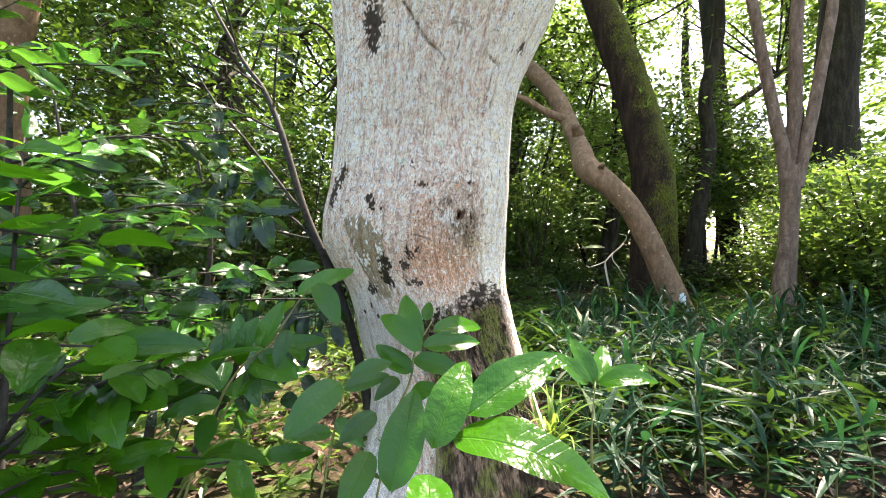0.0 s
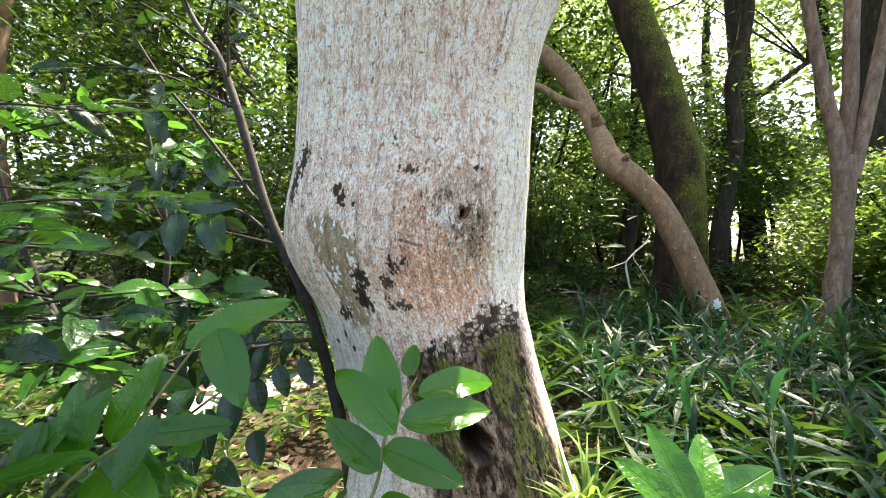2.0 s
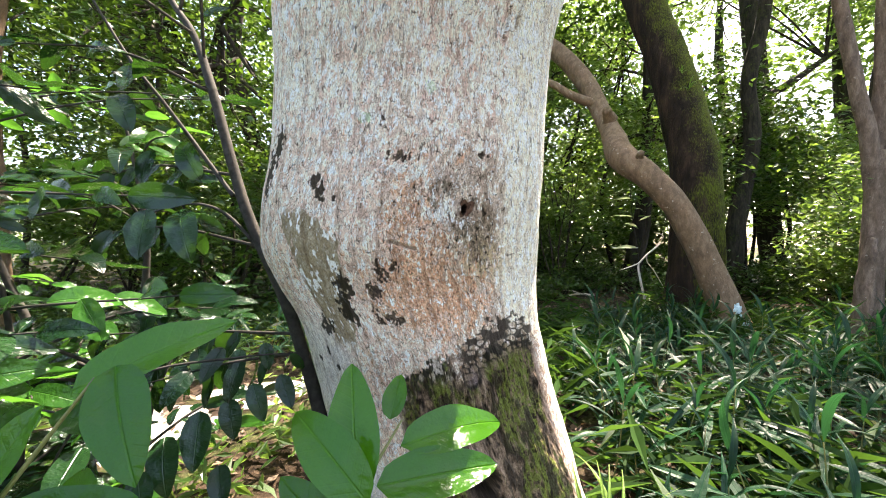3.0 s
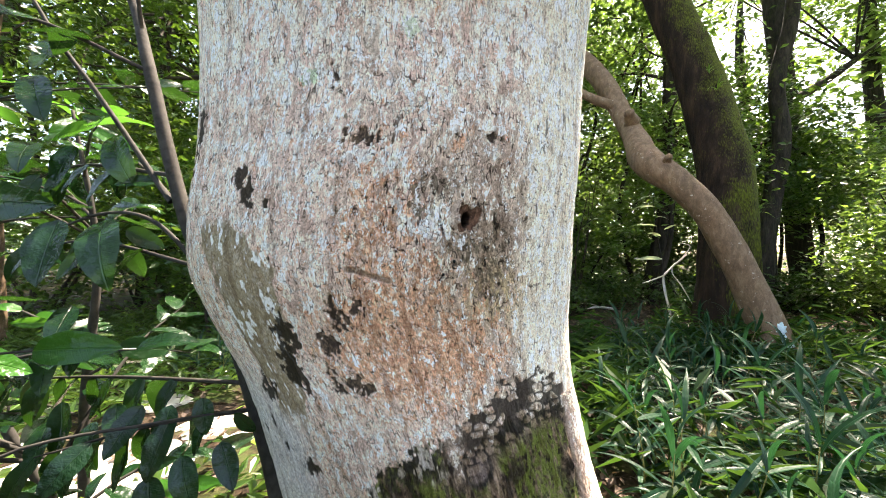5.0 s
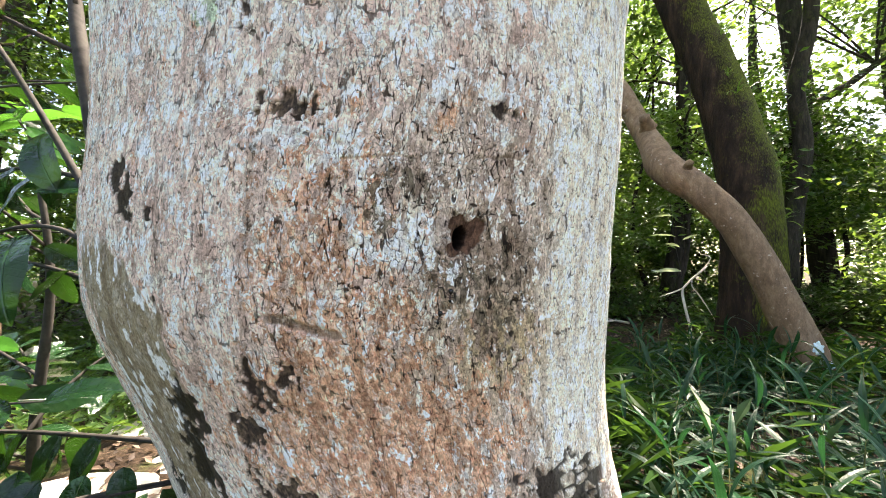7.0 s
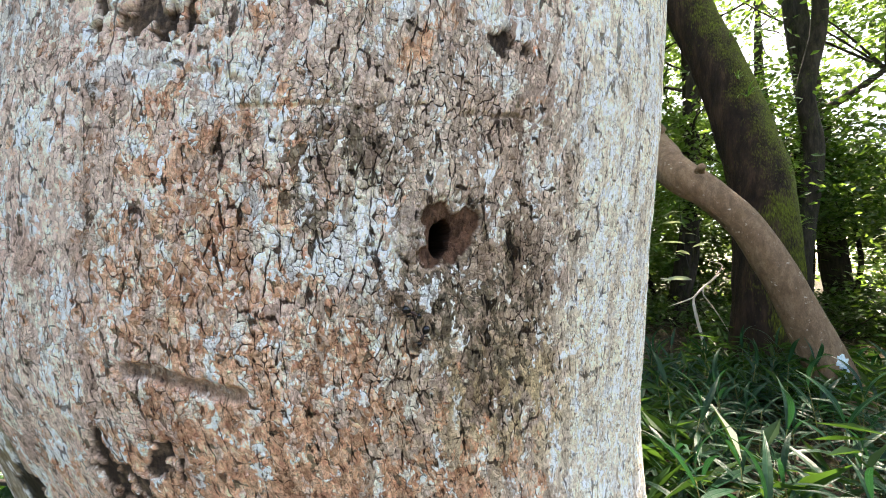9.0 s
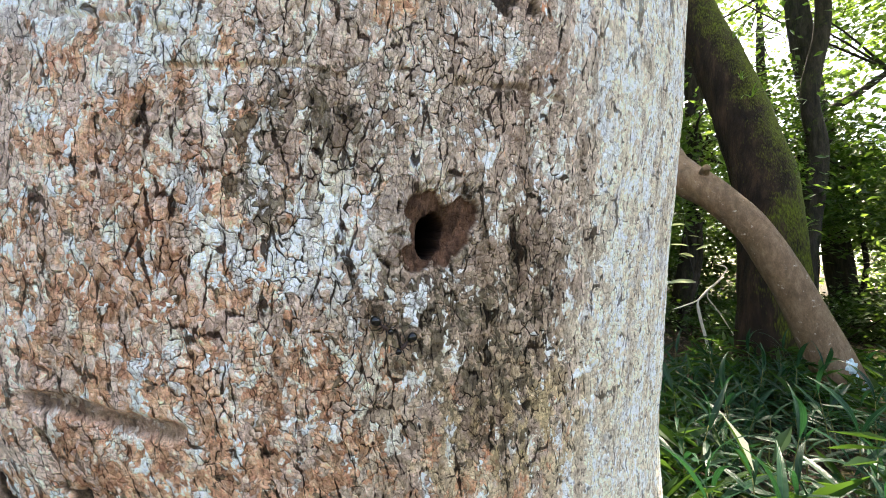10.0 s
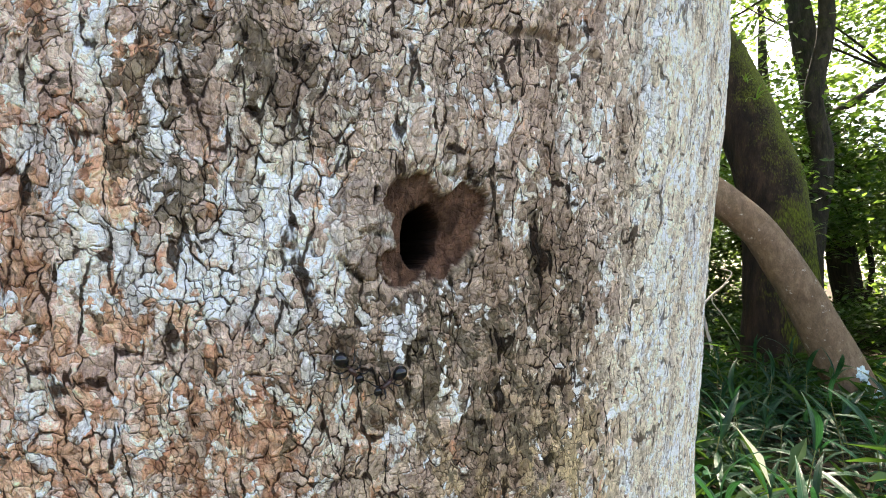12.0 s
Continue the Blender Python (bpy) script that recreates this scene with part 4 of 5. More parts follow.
tree("woodland_tree", "tall dark straight tree deep in the wood", [
    ([(7.80, 10.4, -0.2), (7.72, 10.38, 0.1), (7.5, 10.39, 2.5), (7.37, 10.4, 4.2), (7.09, 10.41, 7.1), (6.9, 10.5, 9.5)], [0.40, 0.27, 0.24, 0.235, 0.22, 0.12]),
    ([(7.4, 10.4, 4.4), (8.2, 10.3, 4.9), (9.3, 10.4, 5.7)], [0.10, 0.08, 0.04])], M_DARK, ((7.2, 10.6, 9.2), (3.0, 2.6, 1.6), 70, 60), M_WOODS, 0.1, 130, 0.17)
tree("woodland_tree", "broad dark tree standing behind sunlit undergrowth", [
    ([(7.0, 7.1, -0.2), (6.98, 7.0, 1.4), (7.0, 7.0, 3.4), (7.15, 7.0, 5.2), (7.3, 7.1, 8.0)], [0.42, 0.36, 0.31, 0.29, 0.2])], M_DARK, ((8.8, 9.2, 9.0), (2.2, 2.2, 1.4), 60, 60), M_WOODS, 0.1, 140, 0.15)
tree("woodland_tree", "thin dark tree with a bent stem", [
    ([(4.55, 7.3, -0.1), (4.70, 7.33, 0.8), (4.78, 7.33, 1.4), (5.0, 7.34, 2.7), (4.9, 7.3, 3.6), (5.15, 7.3, 4.8), (5.2, 7.4, 6.5)], [0.20, 0.155, 0.14, 0.125, 0.115, 0.10, 0.06])], M_DARK, ((4.3, 9.2, 7.0), (2.0, 1.8, 1.2), 50, 55), M_WOODS, 0.12, 150, 0.13)
tree("woodland_tree", "leaning brown tree at the edge of the thicket", [
    ([(-3.9, 3.4, -0.1), (-3.75, 3.3, 1.0), (-3.55, 3.1, 2.0), (-3.30, 3.0, 2.75), (-2.9, 2.9, 4.0), (-2.6, 2.8, 5.5)], [0.24, 0.2, 0.18, 0.16, 0.14, 0.08])], M_BROWN, ((-2.7, 2.9, 5.6), (2.0, 1.8, 1.0), 45, 55), M_WOODS, 0.1, 160, 0.11)
for i, (x, y, h, r, lean) in enumerate([(-3.4, 6.2, 7.5, 0.12, 0.3), (-5.3, 7.4, 8.0, 0.17, -0.3), (-2.1, 8.4, 8.5, 0.14, 0.35), (-6.6, 5.2, 8.0, 0.16, 0.4), (-4.1, 10.5, 9.5, 0.2, -0.2), (-7.8, 9.6, 9.5, 0.24, 0.3), (-1.2, 11.0, 9.0, 0.16, -0.3),
                                        (3.2, 8.0, 8.0, 0.13, 0.3), (1.2, 9.2, 8.5, 0.12, 0.25), (2.4, 12.5, 10, 0.22, -0.2), (5.2, 12.0, 9.5, 0.17, 0.3), (10.5, 8.5, 9.5, 0.2, 0.4), (11.5, 12.5, 10, 0.25, -0.3), (8.8, 14.5, 10, 0.2, 0.2)]):
    rng = np.random.default_rng(400 + i)
    w = rng.normal(0, 0.16, (5, 2))
    line = [(x + lean * k * 0.4 + w[k, 0] * (k > 0), y + w[k, 1] * (k > 0), -0.15 + (h + 0.15) * k / 4) for k in range(5)]
    tree("woodland_tree", "slim dark forest tree with a leafy crown", [(line, [r * 1.4, r, r * 0.85, r * 0.7, r * 0.35])], M_DARK, ((line[4][0], y, h - 0.9), (2.3, 2.1, 1.5), 46, 55), M_WOODS if i % 3 else M_WOODS_SHADED, 0.12, 500 + 10 * i, 0.15)


for i, (x, y, z, r) in enumerate([(-2.6, 4.6, 2.6, 1.2), (-1.6, 6.4, 3.2, 1.4), (-4.2, 5.8, 3.4, 1.5), (-3.0, 8.2, 4.4, 1.7), (-5.8, 8.0, 4.4, 1.7), (-0.6, 8.6, 4.2, 1.5), (0.9, 8.4, 3.4, 1.3), (3.4, 8.8, 4.4, 1.5), (5.6, 9.6, 3.8, 1.5), (8.9, 9.4, 2.4, 1.2), (-4.6, 3.6, 3.2, 1.2), (2.2, 10.8, 5.6, 1.8), (-7.0, 6.4, 4.6, 1.6), (4.4, 11.6, 3.4, 1.6), (8.3, 12.0, 3.6, 1.7), (3.4, 12.4, 3.2, 1.5), (5.3, 8.0, 2.5, 1.0), (6.9, 9.0, 2.5, 1.1), (7.6, 13.0, 2.6, 1.2), (3.1, 7.0, 2.6, 0.9), (9.6, 11.0, 2.6, 1.2), (1.2, 7.6, 3.5, 1.1), (2.3, 9.2, 4.8, 1.5), (1.0, 10.2, 5.6, 1.6)]):
    rng = np.random.default_rng(1400 + i)
    line = [(x + rng.normal(0, 0.2), y + 0.3, -0.1), (x + rng.normal(0, 0.2), y + 0.1, z * 0.4), (x + rng.normal(0, 0.15), y, z * 0.8), (x, y, z + r * 0.5)]
    tree("understory_tree", "slender young tree with layered sprays of small leaves", [(line, [0.05, 0.042, 0.032, 0.015])], M_DARK, ((x, y, z), (r, r, r * 0.95), int(60 * r), 62), M_WOODS_SHADED if i % 2 == 0 else M_WOODS, 0.12, 1500 + 10 * i, 0.05 + 0.008 * y)


# ---- undergrowth ----
def bush(x, y, h, spread, clumps, per, leaf, mat, seed, label):
    b = thing("bush", label, "bush", "undergrowth bushes")
    rng = np.random.default_rng(seed)
    for k in range(6):
        a = rng.uniform(0, 2 * np.pi)
        e = np.array([x + np.cos(a) * spread * rng.uniform(0.4, 0.9), y + np.sin(a) * spread * rng.uniform(0.4, 0.9), h * rng.uniform(0.6, 0.95)])
        m = np.array([x, y, 0]) * 0.5 + e * 0.5 + rng.normal(0, 0.1, 3)
        part("stem", mesh_of("stem", *tube([(x + rng.normal(0, 0.05), y + rng.normal(0, 0.05), -0.06), m, e], [0.022, 0.014, 0.005], 6, 6, 0.1, seed), M_DARK), b)
    pts, _ = sprays((x, y, h * 0.55), (spread, spread, h * 0.5), clumps, per, seed, 0.16, 0.2)
    pts = pts[pts[:, 2] > 0.03]
    part("foliage", mesh_of("foliage", *leaf_cloud(pts, np.full(len(pts), leaf), seed + 1), mat, False), b)


BUSHES = [(-2.3, 4.2, 1.9, 0.9), (-3.3, 5.3, 2.4, 1.1), (-1.5, 5.4, 2.0, 0.9), (-4.7, 4.6, 2.3, 1.1), (-2.7, 7.0, 3.0, 1.3), (-0.7, 7.2, 2.6, 1.1), (-5.3, 6.5, 3.0, 1.4), (-4.0, 8.8, 3.4, 1.5), (-1.8, 9.6, 3.2, 1.4), (-6.6, 8.4, 3.4, 1.5), (-5.0, 3.0, 2.4, 1.0),
          (0.6, 7.8, 2.2, 1.0), (1.7, 7.2, 2.0, 0.9), (2.7, 9.6, 2.4, 1.2), (5.3, 5.4, 1.9, 1.0), (4.3, 3.9, 1.5, 0.8), (5.4, 3.9, 1.8, 1.0), (6.6, 5.6, 2.2, 1.1), (4.2, 9.6, 2.0, 1.1), (9.0, 8.0, 2.6, 1.3), (1.0, 10.5, 3.0, 1.3), (4.2, 2.9, 1.3, 0.7), (5.0, 15.2, 4.2, 2.0), (13.4, 13.6, 4.4, 2.2), (2.6, 15.4, 4.0, 1.9)]
for i, (x, y, h, sp) in enumerate(BUSHES):
    bush(x, y, h, sp, int(60 + 40 * sp), 52, 0.055 + 0.006 * y, M_WOODS if i % 2 or x > 0 else M_WOODS_SHADED, 700 + 3 * i, "dense leafy green bush of the forest undergrowth")

for i, (x, y, h, sp) in enumerate([(3.95, 3.35, 1.7, 0.75), (4.9, 3.3, 2.0, 0.9), (4.6, 4.6, 1.9, 0.9)]):
    bush(x, y, h, sp, 96, 58, 0.068, M_WOODS, 1900 + 3 * i, "leafy bush with broad sunlit green leaves")


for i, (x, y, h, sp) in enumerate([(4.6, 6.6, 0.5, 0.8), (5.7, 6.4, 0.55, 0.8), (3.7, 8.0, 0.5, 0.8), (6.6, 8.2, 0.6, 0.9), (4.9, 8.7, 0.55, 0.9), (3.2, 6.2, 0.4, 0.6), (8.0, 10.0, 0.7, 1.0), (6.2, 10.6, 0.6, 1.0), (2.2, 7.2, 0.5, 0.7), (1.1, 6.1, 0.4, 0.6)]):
    bush(x, y, h, sp, 46, 40, 0.045 + 0.005 * y, M_WOODS_SHADED, 2100 + 3 * i, "low bush of shade-darkened leaves on the forest floor")


def far_woods():
    """The wood beyond: foliage in sprays all round, thinner towards the sky."""
    rng = np.random.default_rng(77)
    n = 3100
    a = np.radians(np.concatenate([rng.uniform(20, 160, 2300), rng.uniform(160, 380, 800)]))
    d = rng.uniform(12, 27, n)
    h = rng.uniform(0, 1, n) ** 1.15 * 14 + 0.2
    h[2300:] *= 0.5
    c = np.stack([d * np.cos(a), 2 + d * np.sin(a), h], 1)
    deg = np.degrees(a) % 360
    open_sky = (deg > 27) & (deg < 56) & (h > 2.6) & (rng.random(n) < 0.2) | (deg > 75) & (h > 3.0) & (rng.random(n) < 0.38)
    glade = (deg > 46) & (deg < 64) & (h < 1.6) & (d < 24)
    c = c[~open_sky & ~glade]
    n = len(c)
    off = rng.normal(0, 0.75, (n, 46, 3))
    off[..., 2] *= 0.35
    pts = (c[:, None] + off).reshape(-1, 3)
    pts = pts[(pts[:, 2] > 0.05) & shading(pts, 79)]
    thing("far_woods", "sunlit green foliage of the far wood", "woods", kind="stuff", me=mesh_of("far_woods", *leaf_cloud(pts, np.full(len(pts), 0.30), 78), M_WOODS, False))


def canopy():
    """The leaf roof of the wood, with gaps; mostly unseen, added to dapple the sun."""
    rng = np.random.default_rng(88)
    n = 2050
    c = np.stack([rng.uniform(-11, 13, n), rng.uniform(0.5, 13.5, n), rng.uniform(6.0, 9.5, n)], 1)
    gap = np.hypot(c[:, 0] - 1.2, c[:, 1] - 4.2) < 2.3
    keep = (fbm(c[:, 0] * 0.35 + 7, c[:, 1] * 0.35, 89, 3) > 0.40) & ~((np.hypot(c[:, 0], c[:, 1]) > 10.5) & (rng.random(n) < 0.65)) & (~gap | (rng.random(n) < 0.12)) & ~((np.hypot(c[:, 0] - 7.3, c[:, 1] - 7.6) < 2.5) & (rng.random(n) < 0.85))
    c = c[keep]
    off = rng.normal(0, 0.42, (len(c), 62, 3))
    off[..., 2] *= 0.4
    pts = (c[:, None] + off).reshape(-1, 3)
    pts = pts[shading(pts, 87)]
    thing("forest_canopy", "mostly unseen leafy green canopy added overhead, with gaps of sky", "canopy", kind="stuff", me=mesh_of("forest_canopy", *leaf_cloud(pts, np.full(len(pts), 0.19), 90), M_WOODS, False))


far_woods()
canopy()


# ---- forest floor ----
def litter():
    rng = np.random.default_rng(91)
    n = 14000
    x, y = rng.uniform(-4.5, 4.5, n), rng.uniform(0.2, 7.5, n)
    pts = np.stack([x, y, ground_height(x, y) + rng.uniform(0.004, 0.02, n)], 1)
    v, f = leaf_cloud(pts, np.full(n, 0.05), 92, 0.5, 0.0, 0.35)
    thing("leaf_litter", "dry brown and pinkish fallen leaves on the forest floor", "leaf litter", kind="stuff", me=mesh_of("leaf_litter", v, f, M_LITTER, False))


def low_growth():
    """Small green seedlings and grass between the fallen leaves."""
    rng = np.random.default_rng(93)
    n = 1300
    x, y = rng.uniform(-4.5, -0.1, n), rng.uniform(1.2, 6.5, n)
    keep = (fbm(x * 1.1, y * 1.1, 94, 3) > 0.43) & (np.hypot((x + 1.2) / 0.55, (y - 2.15) / 0.45) > 1)
    c = np.stack([x, y, ground_height(x, y) + 0.08], 1)[keep]
    off = rng.normal(0, 0.10, (len(c), 26, 3))
    off[..., 2] = np.abs(off[..., 2]) * 0.6 - 0.04
    pts = (c[:, None] + off).reshape(-1, 3)
    thing("low_growth", "low bright green seedlings and grass on the forest floor", "undergrowth", kind="stuff",
          me=mesh_of("low_growth", *leaf_cloud(pts, np.full(len(pts), 0.075), 95, 0.3, -0.2, 0.8), M_WOODS, False))


litter()
low_growth()


def stone(x, y, z, sx, sy, sz, seed):
    bm = bmesh.new()
    bmesh.ops.create_icosphere(bm, subdivisions=4, radius=1)
    for v in bm.verts:
        k = 1 + 0.16 * noise.noise(v.co * 1.7 + Vector((seed, 0, 0))) + 0.05 * noise.noise(v.co * 6)
        p = v.co.copy()
        p.z = max(-0.8, min(0.62, p.z * 1.6))
        v.co = Vector((p.x * sx * k, p.y * sy * k, p.z * sz))
    for fc in bm.faces:
        fc.smooth = True
    me = bpy.data.meshes.new("sunlit_path_slab")
    bm.to_mesh(me)
    bm.free()
    me.materials.append(M_SUNLIT_PATH)
    thing("sunlit_path_slab", "pale flat slab standing for a sunlit stretch of path among fallen leaves", "stone", me=me, m=pose(x, y, z, 0, 0, 25))


stone(-1.00, 2.40, -0.01, 0.34, 0.20, 0.04, 3)
stone(-1.36, 1.98, 0.0, 0.36, 0.24, 0.035, 8)
stone(-1.62, 2.62, 0.0, 0.17, 0.12, 0.035, 8)


# ---- bamboo grass ----
SASA_LEAVES = [mesh_of("leaf", *blade(w, c, 0.35, 9, 1.0), M_SASA) for w, c in ((0.12, 0.04), (0.095, 0.12), (0.105, 0.2))]


def sasa_plant(seed, height):
    """A culm with long pointed leaves that spread from its top."""
    rng = np.random.default_rng(seed)
    t = thing("bamboo_grass", "green bamboo grass with long pointed leaves", "bamboo grass", "bamboo grass beside the tree")
    top = np.array([rng.normal(0, 0.05), rng.normal(0, 0.05), height])
    part("culm", mesh_of("culm", *tube([(0, 0, -0.05), top * 0.5 + [0.01, 0, 0], top], [0.0028, 0.0024, 0.0012], 6, 5), M_GREENTWIG), t)
    a0 = rng.uniform(0, 6.28)
    n = int(rng.integers(11, 14))
    for k in range(n):
        f = 0.22 + 0.78 * k / (n - 1)
        b = top * f
        a = a0 + k * 2.5 + rng.normal(0, 0.3)
        length = rng.uniform(0.12, 0.23)
        rise = rng.uniform(-0.5, 0.6) if k < n - 2 else rng.uniform(0.4, 1.5)
        d = np.array([np.cos(a), np.sin(a), rise])
        d /= np.linalg.norm(d)
        part("leaf", SASA_LEAVES[k % 3], t, m=lay(b, b + d * length, spin=rng.normal(0, 18)))
    return t


def sasa_field():
    kinds = [sasa_plant(900 + i, h) for i, h in enumerate((0.17, 0.23, 0.29, 0.34, 0.25, 0.20))]
    rng = np.random.default_rng(950)
    spots = []
    while len(spots) < 276:
        x, y = rng.uniform(0.3, 3.3), rng.uniform(1.15, 4.0)
        if x < 0.35 + 0.25 * (y - 1.15) or x > 1.15 * y + 0.5 or (x - 0.05) ** 2 + (y - 1.3) ** 2 < 0.16:
            continue
        if fbm(np.float64(x * 0.9 + 2), np.float64(y * 0.9), 96, 3) < 0.36:
            continue
        spots.append((x, y))
    while len(spots) < 300:
        spots.append((rng.uniform(-1.75, -0.65), rng.uniform(2.75, 3.6)))
    for i, (x, y) in enumerate(spots):
        k = kinds[i % 6] if i < 6 else copy_thing(kinds[i % 6], Matrix())
        k.matrix_basis = pose(x, y, float(ground_height(x, y)), rng.normal(0, 7), rng.normal(0, 7), rng.uniform(0, 360))


sasa_field()


def sasa_rest():
    """The bamboo grass further off, too thick to count."""
    rng = np.random.default_rng(960)
    n = 2900
    x, y = rng.uniform(0.4, 6.5, n), rng.uniform(1.3, 7.0, n)
    keep = (fbm(x * 0.8, y * 0.8, 97, 3) > 0.40) & (x < 1.2 * y + 0.7) & (y < 4.5 + 1.2 * (fbm(x * 0.9, y * 0 + 3, 98, 3) - 0.5) - 0.25 * np.clip(x - 2, 0, 3))
    c = np.stack([x, y, ground_height(x, y) + 0.13], 1)[keep]
    off = rng.normal(0, 0.09, (len(c), 9, 3))
    pts = (c[:, None] + off).reshape(-1, 3)
    v, f = leaf_cloud(pts, np.full(len(pts), 0.17), 961, 0.16, -0.35, 0.6)
    thing("bamboo_grass_bed", "thick bed of green bamboo grass in the shade", "bamboo grass", kind="stuff", me=mesh_of("bamboo_grass_bed", v, f, M_BED, False))


sasa_rest()


def sedge_tuft(x, y, z, n, seed):
    rng = np.random.default_rng(seed)
    t = thing("sedge_tuft", "yellow-green tuft of narrow arching blades beside the trunk", "grass tuft", m=pose(x, y, z))
    shapes = [mesh_of("blade", *blade(0.05, c, 0.3, 9, 0.6), M_TUFT) for c in (0.12, 0.2, 0.28)]
    for k in range(n):
        a, rise = rng.uniform(0, 6.28), rng.uniform(0.1, 1.5)
        d = np.array([np.cos(a), np.sin(a), rise])
        d /= np.linalg.norm(d)
        b = rng.normal(0, 0.012, 3) * [1, 1, 0]
        part("blade", shapes[k % 3], t, m=lay(b, b + d * rng.uniform(0.10, 0.24), spin=rng.normal(0, 20)))


sedge_tuft(0.335, 1.20, 0.13, 46, 31)


def dead_sapling():
    t = thing("dead_sapling", "pale dead sapling with forked twigs, and pale sunlit leaves of a small shrub", "dead sapling")
    lines = [
        ([(2.161, 5.17, -0.199), (2.184, 5.17, 0.016), (2.22, 5.17, 0.153), (2.181, 5.17, 0.338), (2.149, 5.17, 0.518), (2.153, 5.17, 0.59)], 0.014),
        ([(2.153, 5.17, 0.59), (2.247, 5.17, 0.692), (2.324, 5.17, 0.757), (2.4, 5.17, 0.822)], 0.01),
        ([(2.153, 5.17, 0.59), (2.053, 5.17, 0.546), (1.924, 5.17, 0.501)], 0.007),
        ([(2.178, 5.17, 0.069), (2.137, 5.17, 0.108), (2.082, 5.17, 0.093)], 0.007),
        ([(2.206, 5.17, 0.124), (2.297, 5.17, 0.018), (2.367, 5.17, -0.08)], 0.009),
        ([(2.177, 5.17, 0.016), (2.135, 5.17, -0.075), (2.141, 5.17, -0.164)], 0.008),
        ([(2.135, 5.17, 0.771), (2.031, 5.17, 0.77), (1.84, 5.17, 0.776)], 0.007),
        ([(2.247, 5.17, 0.692), (2.246, 5.17, 0.609), (2.337, 5.17, 0.484), (2.519, 5.17, 0.165)], 0.006),
        ([(2.324, 5.17, 0.757), (2.435, 5.17, 0.909), (2.326, 5.17, 0.952)], 0.005),
        ([(2.153, 5.17, 0.59), (2.135, 5.17, 0.771), (2.103, 5.17, 0.952), (2.061, 5.17, 1.243), (2.041, 5.17, 1.572)], 0.0035),
    ]
    for i, (pts, r) in enumerate(lines):
        part("stem" if i == 0 else "twig", mesh_of("twig", *tube(pts, [r * 1.1] + [r] * (len(pts) - 2) + [r * 0.5], 7, 3, 0.15, i), M_TWIG if r < 0.004 else M_DEAD), t)
    sunlit_blade = mesh_of("leaf", *blade(0.13, 0.07, 0.3, 7, 0.8, 0.08), M_LEAF_SUNLIT)
    for i, (b, e) in enumerate([
        ((2.093, 5.17, 1.626), (2.148, 5.0, 1.568)),
        ((2.074, 5.17, 1.461), (1.805, 5.0, 1.396)),
        ((2.082, 5.17, 1.242), (2.143, 5.0, 1.184)),
        ((2.087, 5.17, 1.133), (1.64, 5.0, 1.087)),
        ((2.135, 5.17, 0.771), (1.771, 5.0, 0.757)),
        ((2.062, 5.17, 1.352), (1.709, 5.0, 1.281)),
        ((2.156, 5.17, 1.097), (2.209, 5.0, 1.138)),
        ((2.128, 5.17, 1.024), (1.909, 5.0, 1.044)),
    ]):
        part("leaf", sunlit_blade, t, m=lay(b, e, (0.1, -0.3, 1), 60 * math.sin(3 * i)))


dead_sapling()
fallen = thing("fallen_branch", "pale bare branch lying on the shaded forest floor", "branch")
part("branch", mesh_of("branch", *tube([(2.03, 6.37, 0.05), (1.89, 6.59, 0.05), (1.57, 6.28, 0.05)], [0.018, 0.016, 0.008], 8, 6, 0.2, 3), M_DEAD), fallen)
part("twig", mesh_of("twig", *tube([(1.89, 6.59, 0.05), (1.77, 6.49, 0.1), (1.5899999999999999, 6.41, 0.12)], [0.009, 0.007, 0.003], 6, 4, 0.2, 4), M_DEAD), fallen)


def bare_shrub(x, y, h, n, seed):
    """A thicket of thin bare stems that fork upwards."""
    rng = np.random.default_rng(seed)
    t = thing("bare_shrub", "thin bare branching shrub in the shade", "shrub")
    for k in range(n):
        a, r = rng.uniform(0, 6.28), rng.uniform(0.25, 0.6)
        b = np.array([x + rng.normal(0, 0.06), y + rng.normal(0, 0.06), -0.05])
        e = np.array([x + np.cos(a) * r, y + np.sin(a) * r, h * rng.uniform(0.7, 1.0)])
        m = (b + e) / 2 + rng.normal(0, 0.08, 3)
        part("stem", mesh_of("stem", *tube([b, m, e], [0.014, 0.010, 0.004], 6, 6, 0.1, seed), M_DARK), t)
        for j in range(4):
            f = rng.uniform(0.35, 0.9)
            p = m + (e - m) * (f - 0.5) * 2 if f > 0.5 else b + (m - b) * f * 2
            q = p + np.array([rng.normal(0, 0.2), rng.normal(0, 0.2), rng.uniform(0.15, 0.45)])
            part("twig", mesh_of("twig", *tube([p, (p + q) / 2 + rng.normal(0, 0.03, 3), q], [0.006, 0.004, 0.002], 5, 4, 0.1, seed), M_DARK), t)


bare_shrub(1.55, 6.5, 2.3, 5, 42)
bare_shrub(-1.9, 5.0, 2.2, 7, 43)

# ---- sapling and sprigs before the tree ----
LEAF_SHAPES = [(0.36, 0.05, 0.50), (0.40, 0.10, 0.42), (0.44, 0.03, 0.55), (0.38, 0.14, 0.38), (0.42, -0.06, 0.45)]
LEAVES = {m.name: [mesh_of("leaf", *blade(w, c, fo, 15, 0.7, 0.03, i, 0.54), m) for i, (w, c, fo) in enumerate(LEAF_SHAPES)] for m in (M_LEAF, M_LEAF_YOUNG_LIT, M_LEAF_SHADED)}
WIDTHS = [s[0] for s in LEAF_SHAPES]


